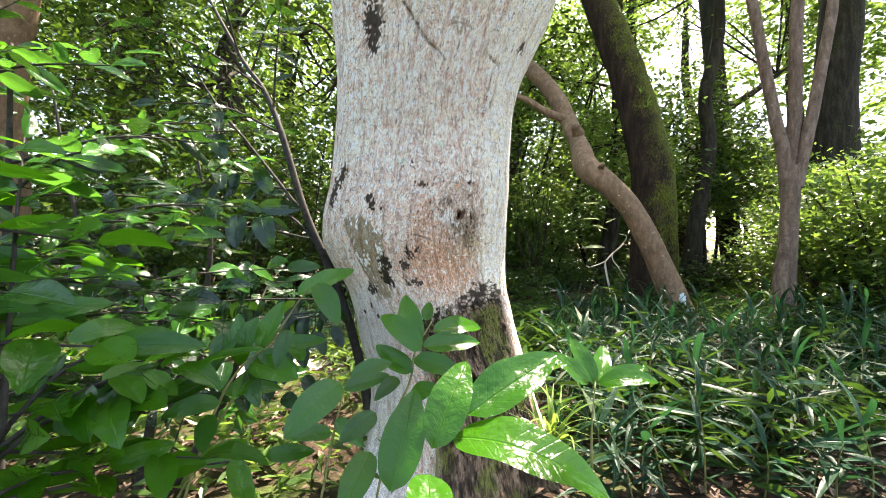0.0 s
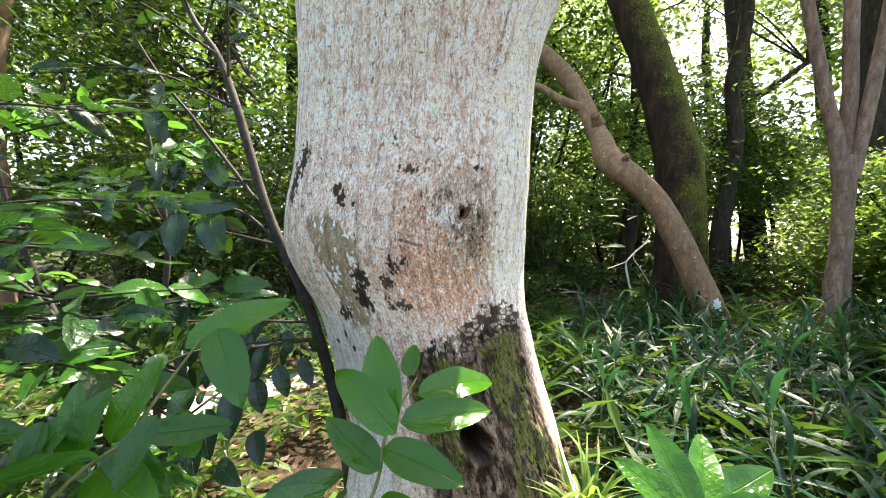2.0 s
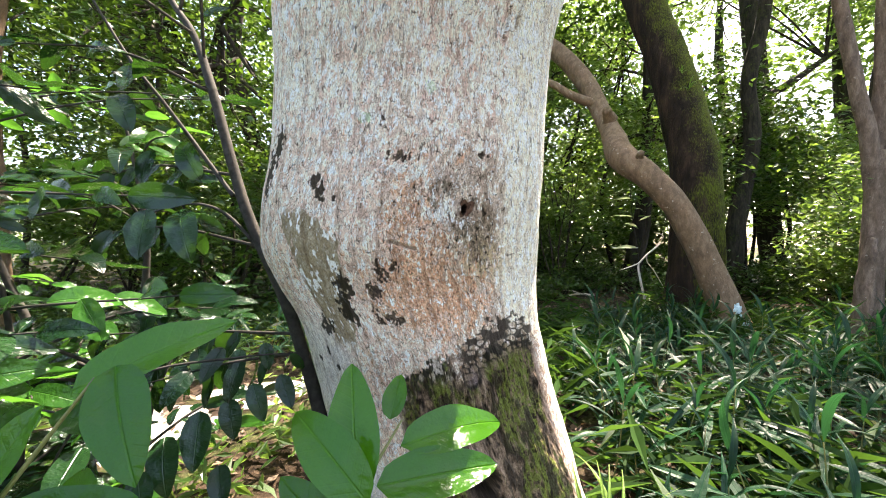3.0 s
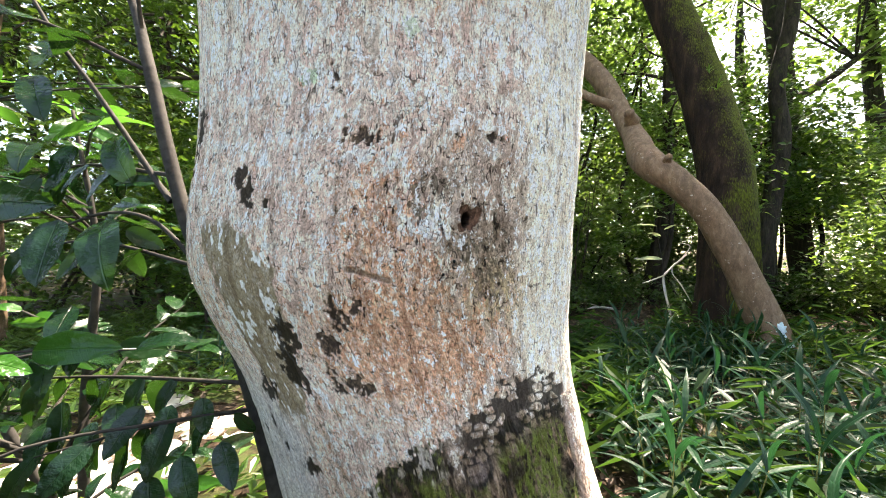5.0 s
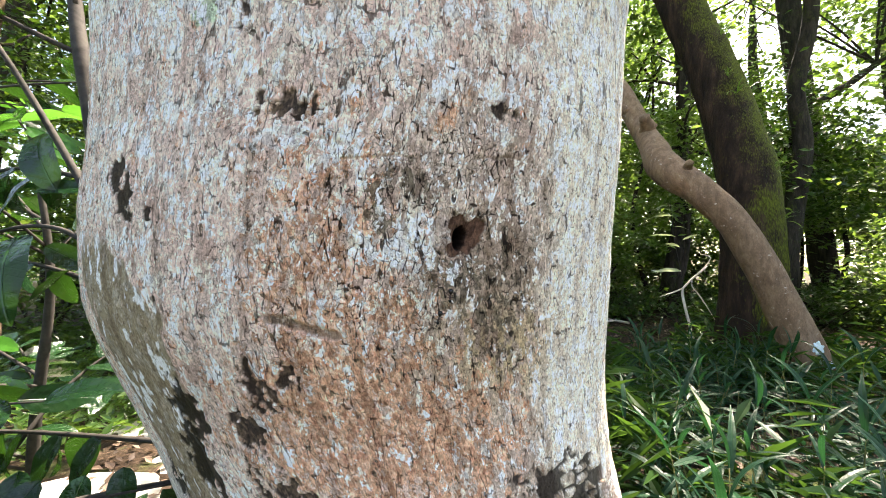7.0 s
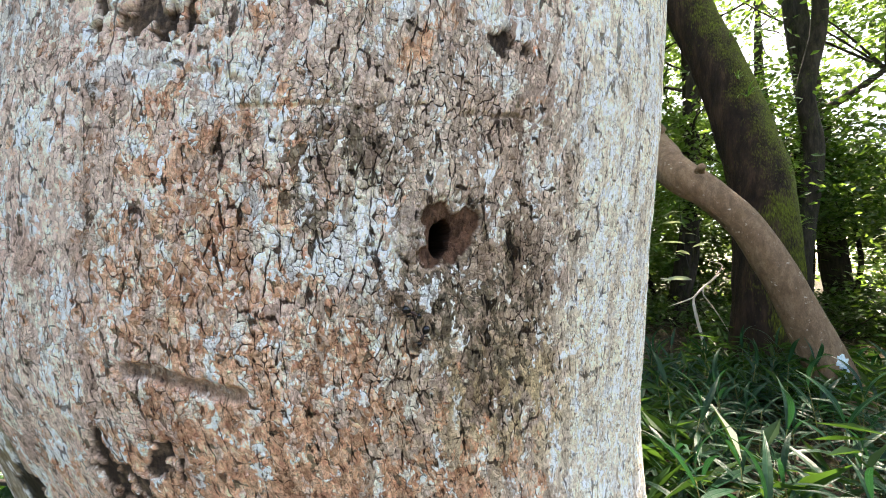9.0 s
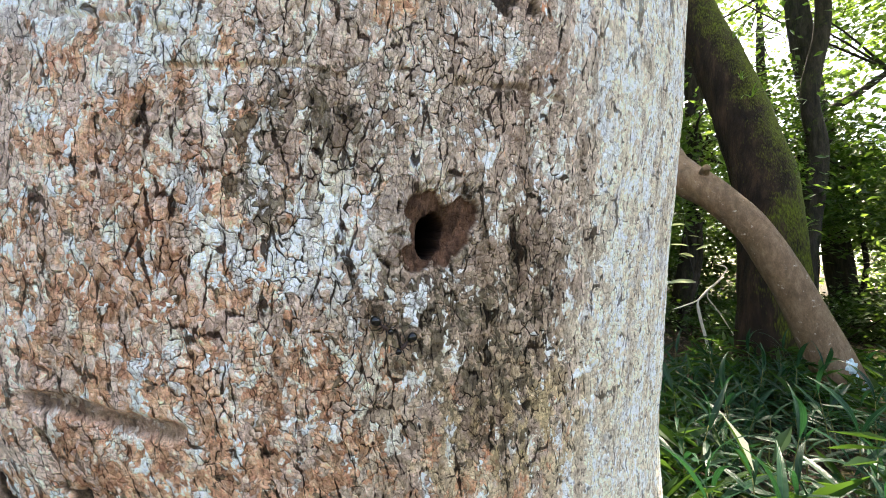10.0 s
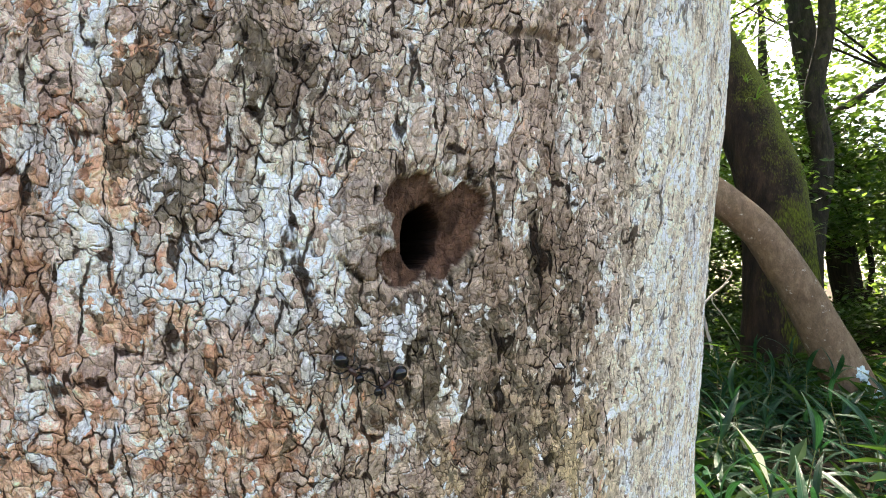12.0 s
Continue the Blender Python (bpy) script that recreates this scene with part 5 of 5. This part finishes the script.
def put_leaf(parent, mat, base, tip, wide, k, up=(0, 0, 1), spin=0.0):
    m = lay(base, tip, up, spin) @ Matrix.Diagonal((wide / WIDTHS[k % 5], 1, 1, 1))
    part("leaf", LEAVES[mat.name][k % 5], parent, m=m)


def sprig(name, label, stem, leaves, mat, twig_mat, up, spins=None):
    t = thing(name, label, "sprig")
    part("twig", mesh_of("twig", *tube(stem, [0.0022] * (len(stem) - 1) + [0.0011], 8, 6, 0.1, 2), twig_mat), t)
    for k, (b, c, w) in enumerate(leaves):
        put_leaf(t, mat, b, c, w, k, up, (spins or {}).get(k, 0))
    return t


sprig("leafy_sprig", "bright young sprig with glossy sunlit leaves", [(0.0, 0.30, 0.30), (-0.008, 0.33, 0.46), (-0.005, 0.37, 0.563)], [
    ((-0.046, 0.340, 0.539), (-0.028, 0.400, 0.606), 0.44), ((-0.010, 0.360, 0.566), (0.025, 0.420, 0.629), 0.44), ((0.024, 0.380, 0.588), (0.128, 0.440, 0.630), 0.40),
    ((0.009, 0.370, 0.571), (0.139, 0.320, 0.542), 0.38), ((-0.012, 0.340, 0.554), (-0.007, 0.255, 0.560), 0.45), ((-0.069, 0.370, 0.558), (-0.085, 0.320, 0.527), 0.46)], M_LEAF_YOUNG_LIT, M_GREENTWIG, (0.2, -0.42, 0.88))
sprig("leafy_sprig", "green sprig of smooth oval leaves before the trunk", [(-0.13, 0.70, 0.25), (-0.095, 0.733, 0.42), (-0.065, 0.774, 0.49), (-0.056, 0.795, 0.543), (-0.024, 0.855, 0.592)], [
    ((-0.056, 0.795, 0.543), (-0.085, 0.875, 0.646), 0.40), ((-0.022, 0.835, 0.573), (0.088, 0.917, 0.564), 0.36), ((-0.041, 0.805, 0.549), (0.080, 0.857, 0.545), 0.38), ((-0.044, 0.785, 0.545), (-0.133, 0.833, 0.608), 0.42),
    ((-0.061, 0.774, 0.506), (-0.140, 0.813, 0.551), 0.45), ((-0.057, 0.774, 0.533), (0.041, 0.736, 0.511), 0.42), ((-0.062, 0.754, 0.460), (-0.009, 0.725, 0.495), 0.60), ((-0.037, 0.855, 0.592), (-0.031, 0.896, 0.628), 0.50)], M_LEAF_YOUNG_LIT, M_GREENTWIG, (0, -0.7, 0.7))
sprig("leafy_sprig", "fresh green sprig with pointed glossy leaves", [(-0.45, 0.62, 0.30), (-0.375, 0.648, 0.457), (-0.319, 0.700, 0.568), (-0.254, 0.732, 0.675)], [
    ((-0.272, 0.731, 0.664), (-0.184, 0.813, 0.706), 0.34), ((-0.236, 0.732, 0.685), (-0.186, 0.693, 0.613), 0.45), ((-0.330, 0.700, 0.572), (-0.296, 0.731, 0.653), 0.40), ((-0.362, 0.689, 0.546), (-0.337, 0.710, 0.627), 0.42),
    ((-0.299, 0.700, 0.582), (-0.218, 0.732, 0.580), 0.38), ((-0.336, 0.689, 0.550), (-0.241, 0.651, 0.532), 0.50), ((-0.370, 0.699, 0.602), (-0.387, 0.658, 0.546), 0.42), ((-0.338, 0.679, 0.532), (-0.336, 0.629, 0.507), 0.45),
    ((-0.261, 0.731, 0.541), (-0.313, 0.780, 0.573), 0.40), ((-0.432, 0.687, 0.513), (-0.454, 0.627, 0.518), 0.40)], M_LEAF_YOUNG_LIT, M_GREENTWIG, (0.2, -0.7, 0.7))
sprig("leafy_sprig", "low sprig with one long pointed green leaf", [(-0.22, 0.66, 0.25), (-0.20, 0.70, 0.40), (-0.186, 0.732, 0.486)], [((-0.186, 0.732, 0.486), (-0.107, 0.783, 0.497), 0.40), ((-0.20, 0.70, 0.42), (-0.27, 0.66, 0.43), 0.40), ((-0.195, 0.71, 0.44), (-0.14, 0.69, 0.40), 0.42)], M_LEAF, M_GREENTWIG, (0, -0.7, 0.7))
sprig("leafy_sprig", "green sprig with limp leaves above the bamboo grass", [(0.25, 0.64, 0.25), (0.251, 0.660, 0.42), (0.273, 0.700, 0.512)], [
    ((0.266, 0.690, 0.512), (0.241, 0.740, 0.583), 0.42), ((0.247, 0.670, 0.517), (0.187, 0.699, 0.565), 0.42), ((0.280, 0.701, 0.513), (0.313, 0.762, 0.561), 0.40), ((0.275, 0.691, 0.512), (0.372, 0.672, 0.521), 0.36), ((0.282, 0.711, 0.506), (0.397, 0.763, 0.521), 0.36)], M_LEAF_YOUNG_LIT, M_GREENTWIG, (0, -0.6, 0.8))

sprig("leafy_sprig", "spreading sprig of broad dark green leaves", [(-0.42, 0.55, 0.20), (-0.38, 0.60, 0.42), (-0.35, 0.66, 0.54), (-0.27, 0.69, 0.60)], [
        ((-0.155, 0.587, 0.55), (-0.211, 0.517, 0.499), 0.50), ((-0.143, 0.607, 0.552), (-0.085, 0.648, 0.561), 0.40), ((-0.387, 0.686, 0.601), (-0.382, 0.656, 0.543), 0.45), ((-0.344, 0.686, 0.538), (-0.304, 0.646, 0.487), 0.45), ((-0.324, 0.686, 0.571), (-0.253, 0.687, 0.534), 0.42), ((-0.355, 0.686, 0.573), (-0.369, 0.706, 0.634), 0.42), ((-0.521, 0.605, 0.535), (-0.399, 0.566, 0.521), 0.45), ((-0.374, 0.636, 0.54), (-0.423, 0.586, 0.515), 0.42), ((-0.346, 0.606, 0.512), (-0.409, 0.566, 0.506), 0.42), ((-0.365, 0.606, 0.493), (-0.336, 0.546, 0.465), 0.45), ((-0.456, 0.585, 0.504), (-0.459, 0.515, 0.497), 0.42), ((-0.27, 0.687, 0.608), (-0.276, 0.646, 0.553), 0.42), ((-0.101, 0.587, 0.503), (-0.146, 0.547, 0.478), 0.50), ((-0.076, 0.668, 0.529), (-0.11, 0.627, 0.506), 0.45),], M_LEAF, M_GREENTWIG, (0.1, -0.75, 0.65))

sprig("leafy_sprig", "shaded sprig of dark drooping oval leaves in shade-darkened colour", [(-0.75, 1.05, 0.15), (-0.66, 1.08, 0.42), (-0.56, 1.12, 0.54), (-0.42, 1.22, 0.55), (-0.34, 1.30, 0.54)], [
    ((-0.459, 1.249, 0.452), (-0.435, 1.23, 0.374), 0.55), ((-0.407, 1.252, 0.485), (-0.372, 1.232, 0.413), 0.50), ((-0.487, 1.198, 0.446), (-0.467, 1.148, 0.35), 0.50), ((-0.52, 1.147, 0.419), (-0.479, 1.098, 0.333), 0.50), ((-0.357, 1.274, 0.498), (-0.322, 1.254, 0.433), 0.50), ((-0.472, 1.25, 0.563), (-0.487, 1.199, 0.501), 0.45), ((-0.505, 1.198, 0.526), (-0.531, 1.147, 0.471), 0.50), ((-0.518, 1.098, 0.49), (-0.526, 1.047, 0.418), 0.50), ((-0.572, 1.096, 0.555), (-0.582, 1.045, 0.489), 0.48), ((-0.491, 1.048, 0.408), (-0.444, 0.999, 0.359), 0.50), ((-0.582, 1.045, 0.448), (-0.556, 0.965, 0.396), 0.50), ((-0.51, 0.997, 0.387), (-0.464, 0.928, 0.362), 0.50), ((-0.387, 1.102, 0.393), (-0.349, 1.053, 0.347), 0.50), ((-0.43, 1.05, 0.357), (-0.365, 1.012, 0.334), 0.50), ((-0.604, 0.995, 0.528), (-0.594, 0.925, 0.496), 0.48), ((-0.683, 1.042, 0.61), (-0.664, 0.963, 0.593), 0.48), ((-0.648, 1.094, 0.642), (-0.643, 1.024, 0.615), 0.45),], M_LEAF_SHADED, M_TWIG, (0.3, -0.85, 0.35))


def spray_of_leaves(parent, a, b, n, size, mat, rng, k0, sag=0.04, hang=0.0):
    """A twig from a to b with leaves on either side."""
    a, b = np.asarray(a, float), np.asarray(b, float)
    mid = (a + b) / 2 + [0, 0, sag]
    part("twig", mesh_of("twig", *tube([a, mid, b], [0.0042, 0.003, 0.0012], 7, 6, 0.1, k0), M_TWIG), parent)
    along = (b - a) / np.linalg.norm(b - a)
    side = np.cross(along, [0, 0, 1])
    side /= np.linalg.norm(side)
    for k in range(n):
        f = 0.25 + 0.75 * k / (n - 1)
        p = (1 - f) ** 2 * a + 2 * f * (1 - f) * (mid * 2 - (a + b) / 2) + f * f * b
        d = along * rng.uniform(0.35, 0.9) + side * (1 if k % 2 else -1) * rng.uniform(0.5, 1.1) + np.array([0, 0, rng.uniform(-0.75, 0.15)])
        if k == n - 1:
            d = along + np.array([0, 0, -0.2])
        d = d + np.array([0, 0, -hang])
        d /= np.linalg.norm(d)
        put_leaf(parent, mat, p, p + d * size * rng.uniform(0.75, 1.2), rng.uniform(0.36, 0.46), k0 + k, (rng.normal(0.1, 0.5), rng.normal(-0.5, 0.5), 1), rng.normal(0, 20))


def sapling():
    t = thing("sapling", "thin dark sapling with drooping shade-darkened leaves beside the trunk", "sapling")
    stem = [(-0.235, 1.36, -0.08), (-0.266, 1.335, 0.275), (-0.354, 1.335, 0.601), (-0.468, 1.333, 0.87), (-0.558, 1.352, 1.147), (-0.641, 1.40, 1.317), (-0.745, 1.447, 1.454), (-0.92, 1.5, 1.75)]
    part("stem", mesh_of("stem", *tube(stem, [0.019, 0.0165, 0.0145, 0.0125, 0.011, 0.009, 0.0075, 0.005], 14, 10, 0.08, 5), M_TWIG), t)
    rng = np.random.default_rng(21)
    for i, (a, b, n) in enumerate([((-0.345, 1.335, 0.575), (-0.90, 1.34, 0.56), 14), ((-0.33, 1.335, 0.53), (-0.60, 1.20, 0.50), 9), ((-0.60, 1.38, 1.23), (-0.50, 1.2, 1.48), 7), ((-0.64, 1.40, 1.32), (-0.95, 1.15, 1.42), 9), ((-0.70, 1.43, 1.4), (-0.55, 1.35, 1.62), 7),
                                   ((-0.56, 1.35, 1.15), (-0.88, 1.2, 1.2), 8), ((-0.47, 1.33, 0.88), (-0.80, 1.5, 1.02), 7), ((-0.76, 1.45, 1.48), (-0.7, 1.1, 1.62), 8), ((-0.43, 1.33, 0.78), (-1.0, 1.45, 0.80), 12), ((-0.5, 1.335, 0.95), (-1.05, 1.5, 0.95), 10)]):
        spray_of_leaves(t, a, b, n, 0.085, M_LEAF_SHADED, rng, 10 * i, 0.01 if i < 2 else 0.04, 2.2 if i < 2 else 1.2 if i > 7 else 0.2)

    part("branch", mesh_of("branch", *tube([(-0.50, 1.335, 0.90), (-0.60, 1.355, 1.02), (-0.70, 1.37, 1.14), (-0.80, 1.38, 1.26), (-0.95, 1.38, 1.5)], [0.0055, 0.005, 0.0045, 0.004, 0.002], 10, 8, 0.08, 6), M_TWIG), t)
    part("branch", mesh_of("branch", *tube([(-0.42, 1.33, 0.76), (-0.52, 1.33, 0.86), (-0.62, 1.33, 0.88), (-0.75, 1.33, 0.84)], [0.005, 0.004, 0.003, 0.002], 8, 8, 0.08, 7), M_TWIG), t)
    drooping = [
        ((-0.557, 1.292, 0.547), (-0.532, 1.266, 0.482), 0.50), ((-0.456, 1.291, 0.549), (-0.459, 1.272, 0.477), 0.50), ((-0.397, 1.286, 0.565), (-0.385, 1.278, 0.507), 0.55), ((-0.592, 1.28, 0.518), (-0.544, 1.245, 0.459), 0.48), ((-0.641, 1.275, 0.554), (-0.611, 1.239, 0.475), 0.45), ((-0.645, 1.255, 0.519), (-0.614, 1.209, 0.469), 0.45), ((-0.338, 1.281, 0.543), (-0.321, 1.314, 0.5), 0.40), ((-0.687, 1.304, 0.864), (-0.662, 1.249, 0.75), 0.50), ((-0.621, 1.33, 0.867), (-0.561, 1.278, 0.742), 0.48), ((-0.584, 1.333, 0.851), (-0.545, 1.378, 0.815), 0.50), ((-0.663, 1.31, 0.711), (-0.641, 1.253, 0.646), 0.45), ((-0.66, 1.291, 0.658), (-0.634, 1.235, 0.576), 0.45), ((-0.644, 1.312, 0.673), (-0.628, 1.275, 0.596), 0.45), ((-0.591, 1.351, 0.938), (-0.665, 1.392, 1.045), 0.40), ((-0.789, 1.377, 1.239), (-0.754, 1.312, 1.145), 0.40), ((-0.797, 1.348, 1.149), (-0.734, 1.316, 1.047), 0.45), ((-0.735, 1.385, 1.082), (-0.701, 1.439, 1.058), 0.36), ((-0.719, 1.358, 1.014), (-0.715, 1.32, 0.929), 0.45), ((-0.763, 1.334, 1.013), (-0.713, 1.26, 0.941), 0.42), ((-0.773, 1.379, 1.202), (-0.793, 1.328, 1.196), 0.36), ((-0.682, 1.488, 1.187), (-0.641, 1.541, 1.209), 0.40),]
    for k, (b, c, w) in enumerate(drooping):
        put_leaf(t, M_LEAF_SHADED, b, c, w, k, (0.35, -0.9, 0.25), rng.normal(0, 12))


sapling()


def shrub(stems, ends, count, size, seed, label, mats):
    """An evergreen shrub: stems, and sprays of leaves that reach out to the ends."""
    t = thing("evergreen_shrub", label, "shrub")
    rng = np.random.default_rng(seed)
    for i, s in enumerate(stems):
        part("stem", mesh_of("stem", *tube(s, [0.016, 0.013, 0.009, 0.004][: len(s)], 10, 8, 0.1, i), M_TWIG), t)
    for i, e in enumerate(ends):
        s = stems[i % len(stems)]
        z = min(max(e[2] - rng.uniform(0.02, 0.15), 0.25), s[-1][2])
        a = [np.interp(z, [p[2] for p in s], [p[c] for p in s]) for c in range(2)] + [z]
        spray_of_leaves(t, a, e, count, size, mats[i % len(mats)], rng, 11 * i)


shrub([[(-1.05, 0.92, -0.06), (-1.05, 0.92, 0.35), (-1.05, 0.94, 0.75), (-1.05, 0.95, 1.25)], [(-1.1, 0.9, -0.06), (-1.2, 0.85, 0.4), (-1.25, 0.9, 0.9), (-1.2, 1.0, 1.5)]],
      [(-0.52, 0.80, 0.80), (-0.55, 0.95, 0.66), (-0.48, 1.02, 0.86), (-0.62, 0.72, 0.70), (-0.45, 0.88, 0.58), (-0.70, 0.68, 0.88), (-0.60, 1.0, 1.02), (-0.72, 0.85, 1.15), (-0.85, 0.62, 0.75), (-0.95, 0.70, 1.0), (-0.55, 0.66, 0.50), (-0.70, 0.55, 0.55),
       (-0.42, 1.05, 0.70), (-0.8, 1.25, 0.9), (-0.66, 1.15, 0.75), (-0.9, 1.1, 1.3), (-1.1, 0.75, 1.25), (-0.75, 0.95, 0.45), (-0.58, 0.85, 0.42), (-0.95, 0.9, 0.60), (-0.62, 0.78, 0.95), (-0.5, 0.75, 0.66), (-0.6, 0.9, 0.78), (-0.75, 0.75, 0.62)],
      11, 0.095, 22, "evergreen shrub with many glossy oval leaves", (M_LEAF, M_LEAF_SHADED, M_LEAF_SHADED, M_LEAF))
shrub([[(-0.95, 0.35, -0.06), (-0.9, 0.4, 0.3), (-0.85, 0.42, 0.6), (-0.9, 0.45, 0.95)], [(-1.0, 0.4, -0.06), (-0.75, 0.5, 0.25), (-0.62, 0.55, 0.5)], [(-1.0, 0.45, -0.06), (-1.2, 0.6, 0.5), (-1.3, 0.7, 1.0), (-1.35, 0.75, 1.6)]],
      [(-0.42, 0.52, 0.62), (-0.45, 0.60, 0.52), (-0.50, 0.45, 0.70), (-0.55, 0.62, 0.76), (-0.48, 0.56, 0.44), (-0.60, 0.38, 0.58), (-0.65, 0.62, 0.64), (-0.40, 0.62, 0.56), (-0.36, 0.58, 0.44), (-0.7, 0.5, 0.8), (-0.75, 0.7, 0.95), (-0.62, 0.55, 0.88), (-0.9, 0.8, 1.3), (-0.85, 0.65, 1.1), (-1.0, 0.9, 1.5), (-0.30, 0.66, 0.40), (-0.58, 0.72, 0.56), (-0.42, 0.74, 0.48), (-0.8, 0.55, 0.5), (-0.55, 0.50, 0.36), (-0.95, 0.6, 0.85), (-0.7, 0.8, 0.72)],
      11, 0.10, 24, "low evergreen shrub with glossy pointed leaves, mostly in sun-bright green", (M_LEAF_YOUNG_LIT, M_LEAF_YOUNG_LIT, M_LEAF, M_LEAF_YOUNG_LIT))

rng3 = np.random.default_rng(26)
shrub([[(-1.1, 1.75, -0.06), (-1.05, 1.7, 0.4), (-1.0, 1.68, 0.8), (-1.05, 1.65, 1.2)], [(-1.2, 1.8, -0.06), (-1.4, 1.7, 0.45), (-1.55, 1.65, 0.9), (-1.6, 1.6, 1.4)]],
      [tuple(np.round(rng3.uniform((-1.75, 1.25, 0.35), (-0.62, 1.95, 1.35)), 3)) for _ in range(26)], 10, 0.09, 27, "dark evergreen shrub with dense drooping shade-darkened leaves", (M_LEAF_SHADED, M_LEAF_SHADED, M_LEAF))
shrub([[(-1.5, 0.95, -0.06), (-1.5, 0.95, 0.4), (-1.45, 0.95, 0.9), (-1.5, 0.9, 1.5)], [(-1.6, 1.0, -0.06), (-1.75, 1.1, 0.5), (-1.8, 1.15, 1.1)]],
      [tuple(np.round(rng3.uniform((-1.7, 0.55, 0.45), (-0.85, 1.35, 1.6)), 3)) for _ in range(26)], 10, 0.095, 28, "tall evergreen shrub with glossy shade-darkened leaves", (M_LEAF_SHADED, M_LEAF_SHADED, M_LEAF))

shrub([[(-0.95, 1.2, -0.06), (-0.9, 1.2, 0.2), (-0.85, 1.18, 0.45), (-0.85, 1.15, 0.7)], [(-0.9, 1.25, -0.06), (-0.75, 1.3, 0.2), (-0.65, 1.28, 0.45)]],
      [tuple(np.round(rng3.uniform((-1.25, 0.85, 0.22), (-0.46, 1.55, 0.72)), 3)) for _ in range(24)], 10, 0.085, 29, "low evergreen shrub with shade-darkened oval leaves beside the sapling", (M_LEAF_SHADED, M_LEAF_SHADED, M_LEAF))


# ---- ants ----
def ellipsoid(sx, sy, sz, mat, seg=16):
    bm = bmesh.new()
    bmesh.ops.create_uvsphere(bm, u_segments=seg, v_segments=seg - 4, radius=1)
    for v in bm.verts:
        taper = 1 - 0.18 * v.co.y
        v.co = Vector((v.co.x * sx * taper, v.co.y * sy, v.co.z * sz * taper))
    for fc in bm.faces:
        fc.smooth = True
    me = bpy.data.meshes.new("segment")
    bm.to_mesh(me)
    bm.free()
    me.materials.append(mat)
    return me


def ant(label):
    """An ant about a centimetre long; its gaster at the origin, its head along y, its back along z."""
    t = thing("ant", label, "ant", "ants below the hole")
    mm = 0.001
    part("gaster", ellipsoid(1.75 * mm, 2.1 * mm, 1.7 * mm, M_ANT, 22), t, "glossy black gaster", pose(0, 0, 1.9 * mm))
    part("waist", ellipsoid(0.45 * mm, 0.55 * mm, 0.6 * mm, M_ANT_RED), t, m=pose(0, 2.4 * mm, 1.6 * mm))
    thorax = part("thorax", ellipsoid(0.75 * mm, 1.7 * mm, 0.85 * mm, M_ANT_RED), t, "dark reddish thorax", pose(0, 4.3 * mm, 1.8 * mm))
    head = part("head", ellipsoid(1.1 * mm, 1.2 * mm, 0.9 * mm, M_ANT), t, m=pose(0, 7.0 * mm, 1.7 * mm))
    for side in (-1, 1):
        for k, (y0, dy, reach) in enumerate([(3.2, -2.8, 4.2), (4.2, -0.4, 3.7), (5.2, 2.4, 3.9)]):
            p = np.array([[side * 0.5, y0, 1.5], [side * reach * 0.5, y0 + dy * 0.45, 2.9], [side * reach * 0.85, y0 + dy * 0.85, 0.9], [side * reach, y0 + dy, 0.05]]) * mm
            part("leg", mesh_of("leg", *tube(p, np.array([0.2, 0.19, 0.13, 0.08]) * mm, 6, 4), M_ANT), t)
        p = np.array([[side * 0.4, 7.8, 1.9], [side * 1.3, 9.0, 2.4], [side * 1.7, 10.6, 1.3]]) * mm
        part("antenna", mesh_of("antenna", *tube(p, np.array([0.11, 0.1, 0.08]) * mm, 6, 4), M_ANT), t)
    return t


ANT_A = ant("black ant with a glossy round gaster on the bark")
ANT_B = ant("black ant facing another below the hole in the bark")


def on_bark(s, z, heading):
    """A pose on the bark; heading in degrees clockwise from straight up."""
    p = trunk_point(s, z, 0.0020)
    e1 = (trunk_point(s + 0.004, z) - trunk_point(s - 0.004, z)).normalized()
    e2 = (trunk_point(s, z + 0.004) - trunk_point(s, z - 0.004)).normalized()
    nz = e1.cross(e2).normalized()
    a = radians(heading)
    y = (e2 * math.cos(a) + e1 * math.sin(a)).normalized()
    x = y.cross(nz).normalized()
    m = Matrix((x, y, nz)).transposed().to_4x4()
    m.translation = p
    return m


def motions():
    """The two ants wander a little below the hole."""
    walk(ANT_A, [(t, on_bark(s, z, h)) for t, s, z, h in [
        (0.0, 0.140, 0.790, 20), (3.0, 0.141, 0.792, 20), (5.0, 0.1415, 0.7985, 190), (6.0, 0.1425, 0.802, 200), (7.0, 0.1500, 0.8070, 185), (8.0, 0.1455, 0.8110, 130),
        (9.0, 0.1400, 0.8130, 118), (9.5, 0.1370, 0.8139, 122), (10.0, 0.1357, 0.8139, 128), (10.5, 0.1349, 0.8138, 134), (11.0, 0.1347, 0.8140, 138), (11.5, 0.1349, 0.8138, 142), (12.0, 0.1355, 0.8135, 140)]])
    walk(ANT_B, [(t, on_bark(s, z, h)) for t, s, z, h in [
        (0.0, 0.122, 0.778, 30), (3.0, 0.123, 0.780, 25), (5.0, 0.1262, 0.7840, 215), (6.0, 0.1345, 0.7880, 205), (7.0, 0.1405, 0.7915, 195), (8.0, 0.1460, 0.7980, 200),
        (9.0, 0.1500, 0.8035, 205), (9.5, 0.1506, 0.8060, 212), (10.0, 0.1504, 0.8073, 225), (10.5, 0.1500, 0.8077, 232), (11.0, 0.1503, 0.8086, 236), (11.4, 0.1478, 0.8095, 250), (11.7, 0.1488, 0.8094, 245), (12.0, 0.1518, 0.8090, 232)]])


motions()
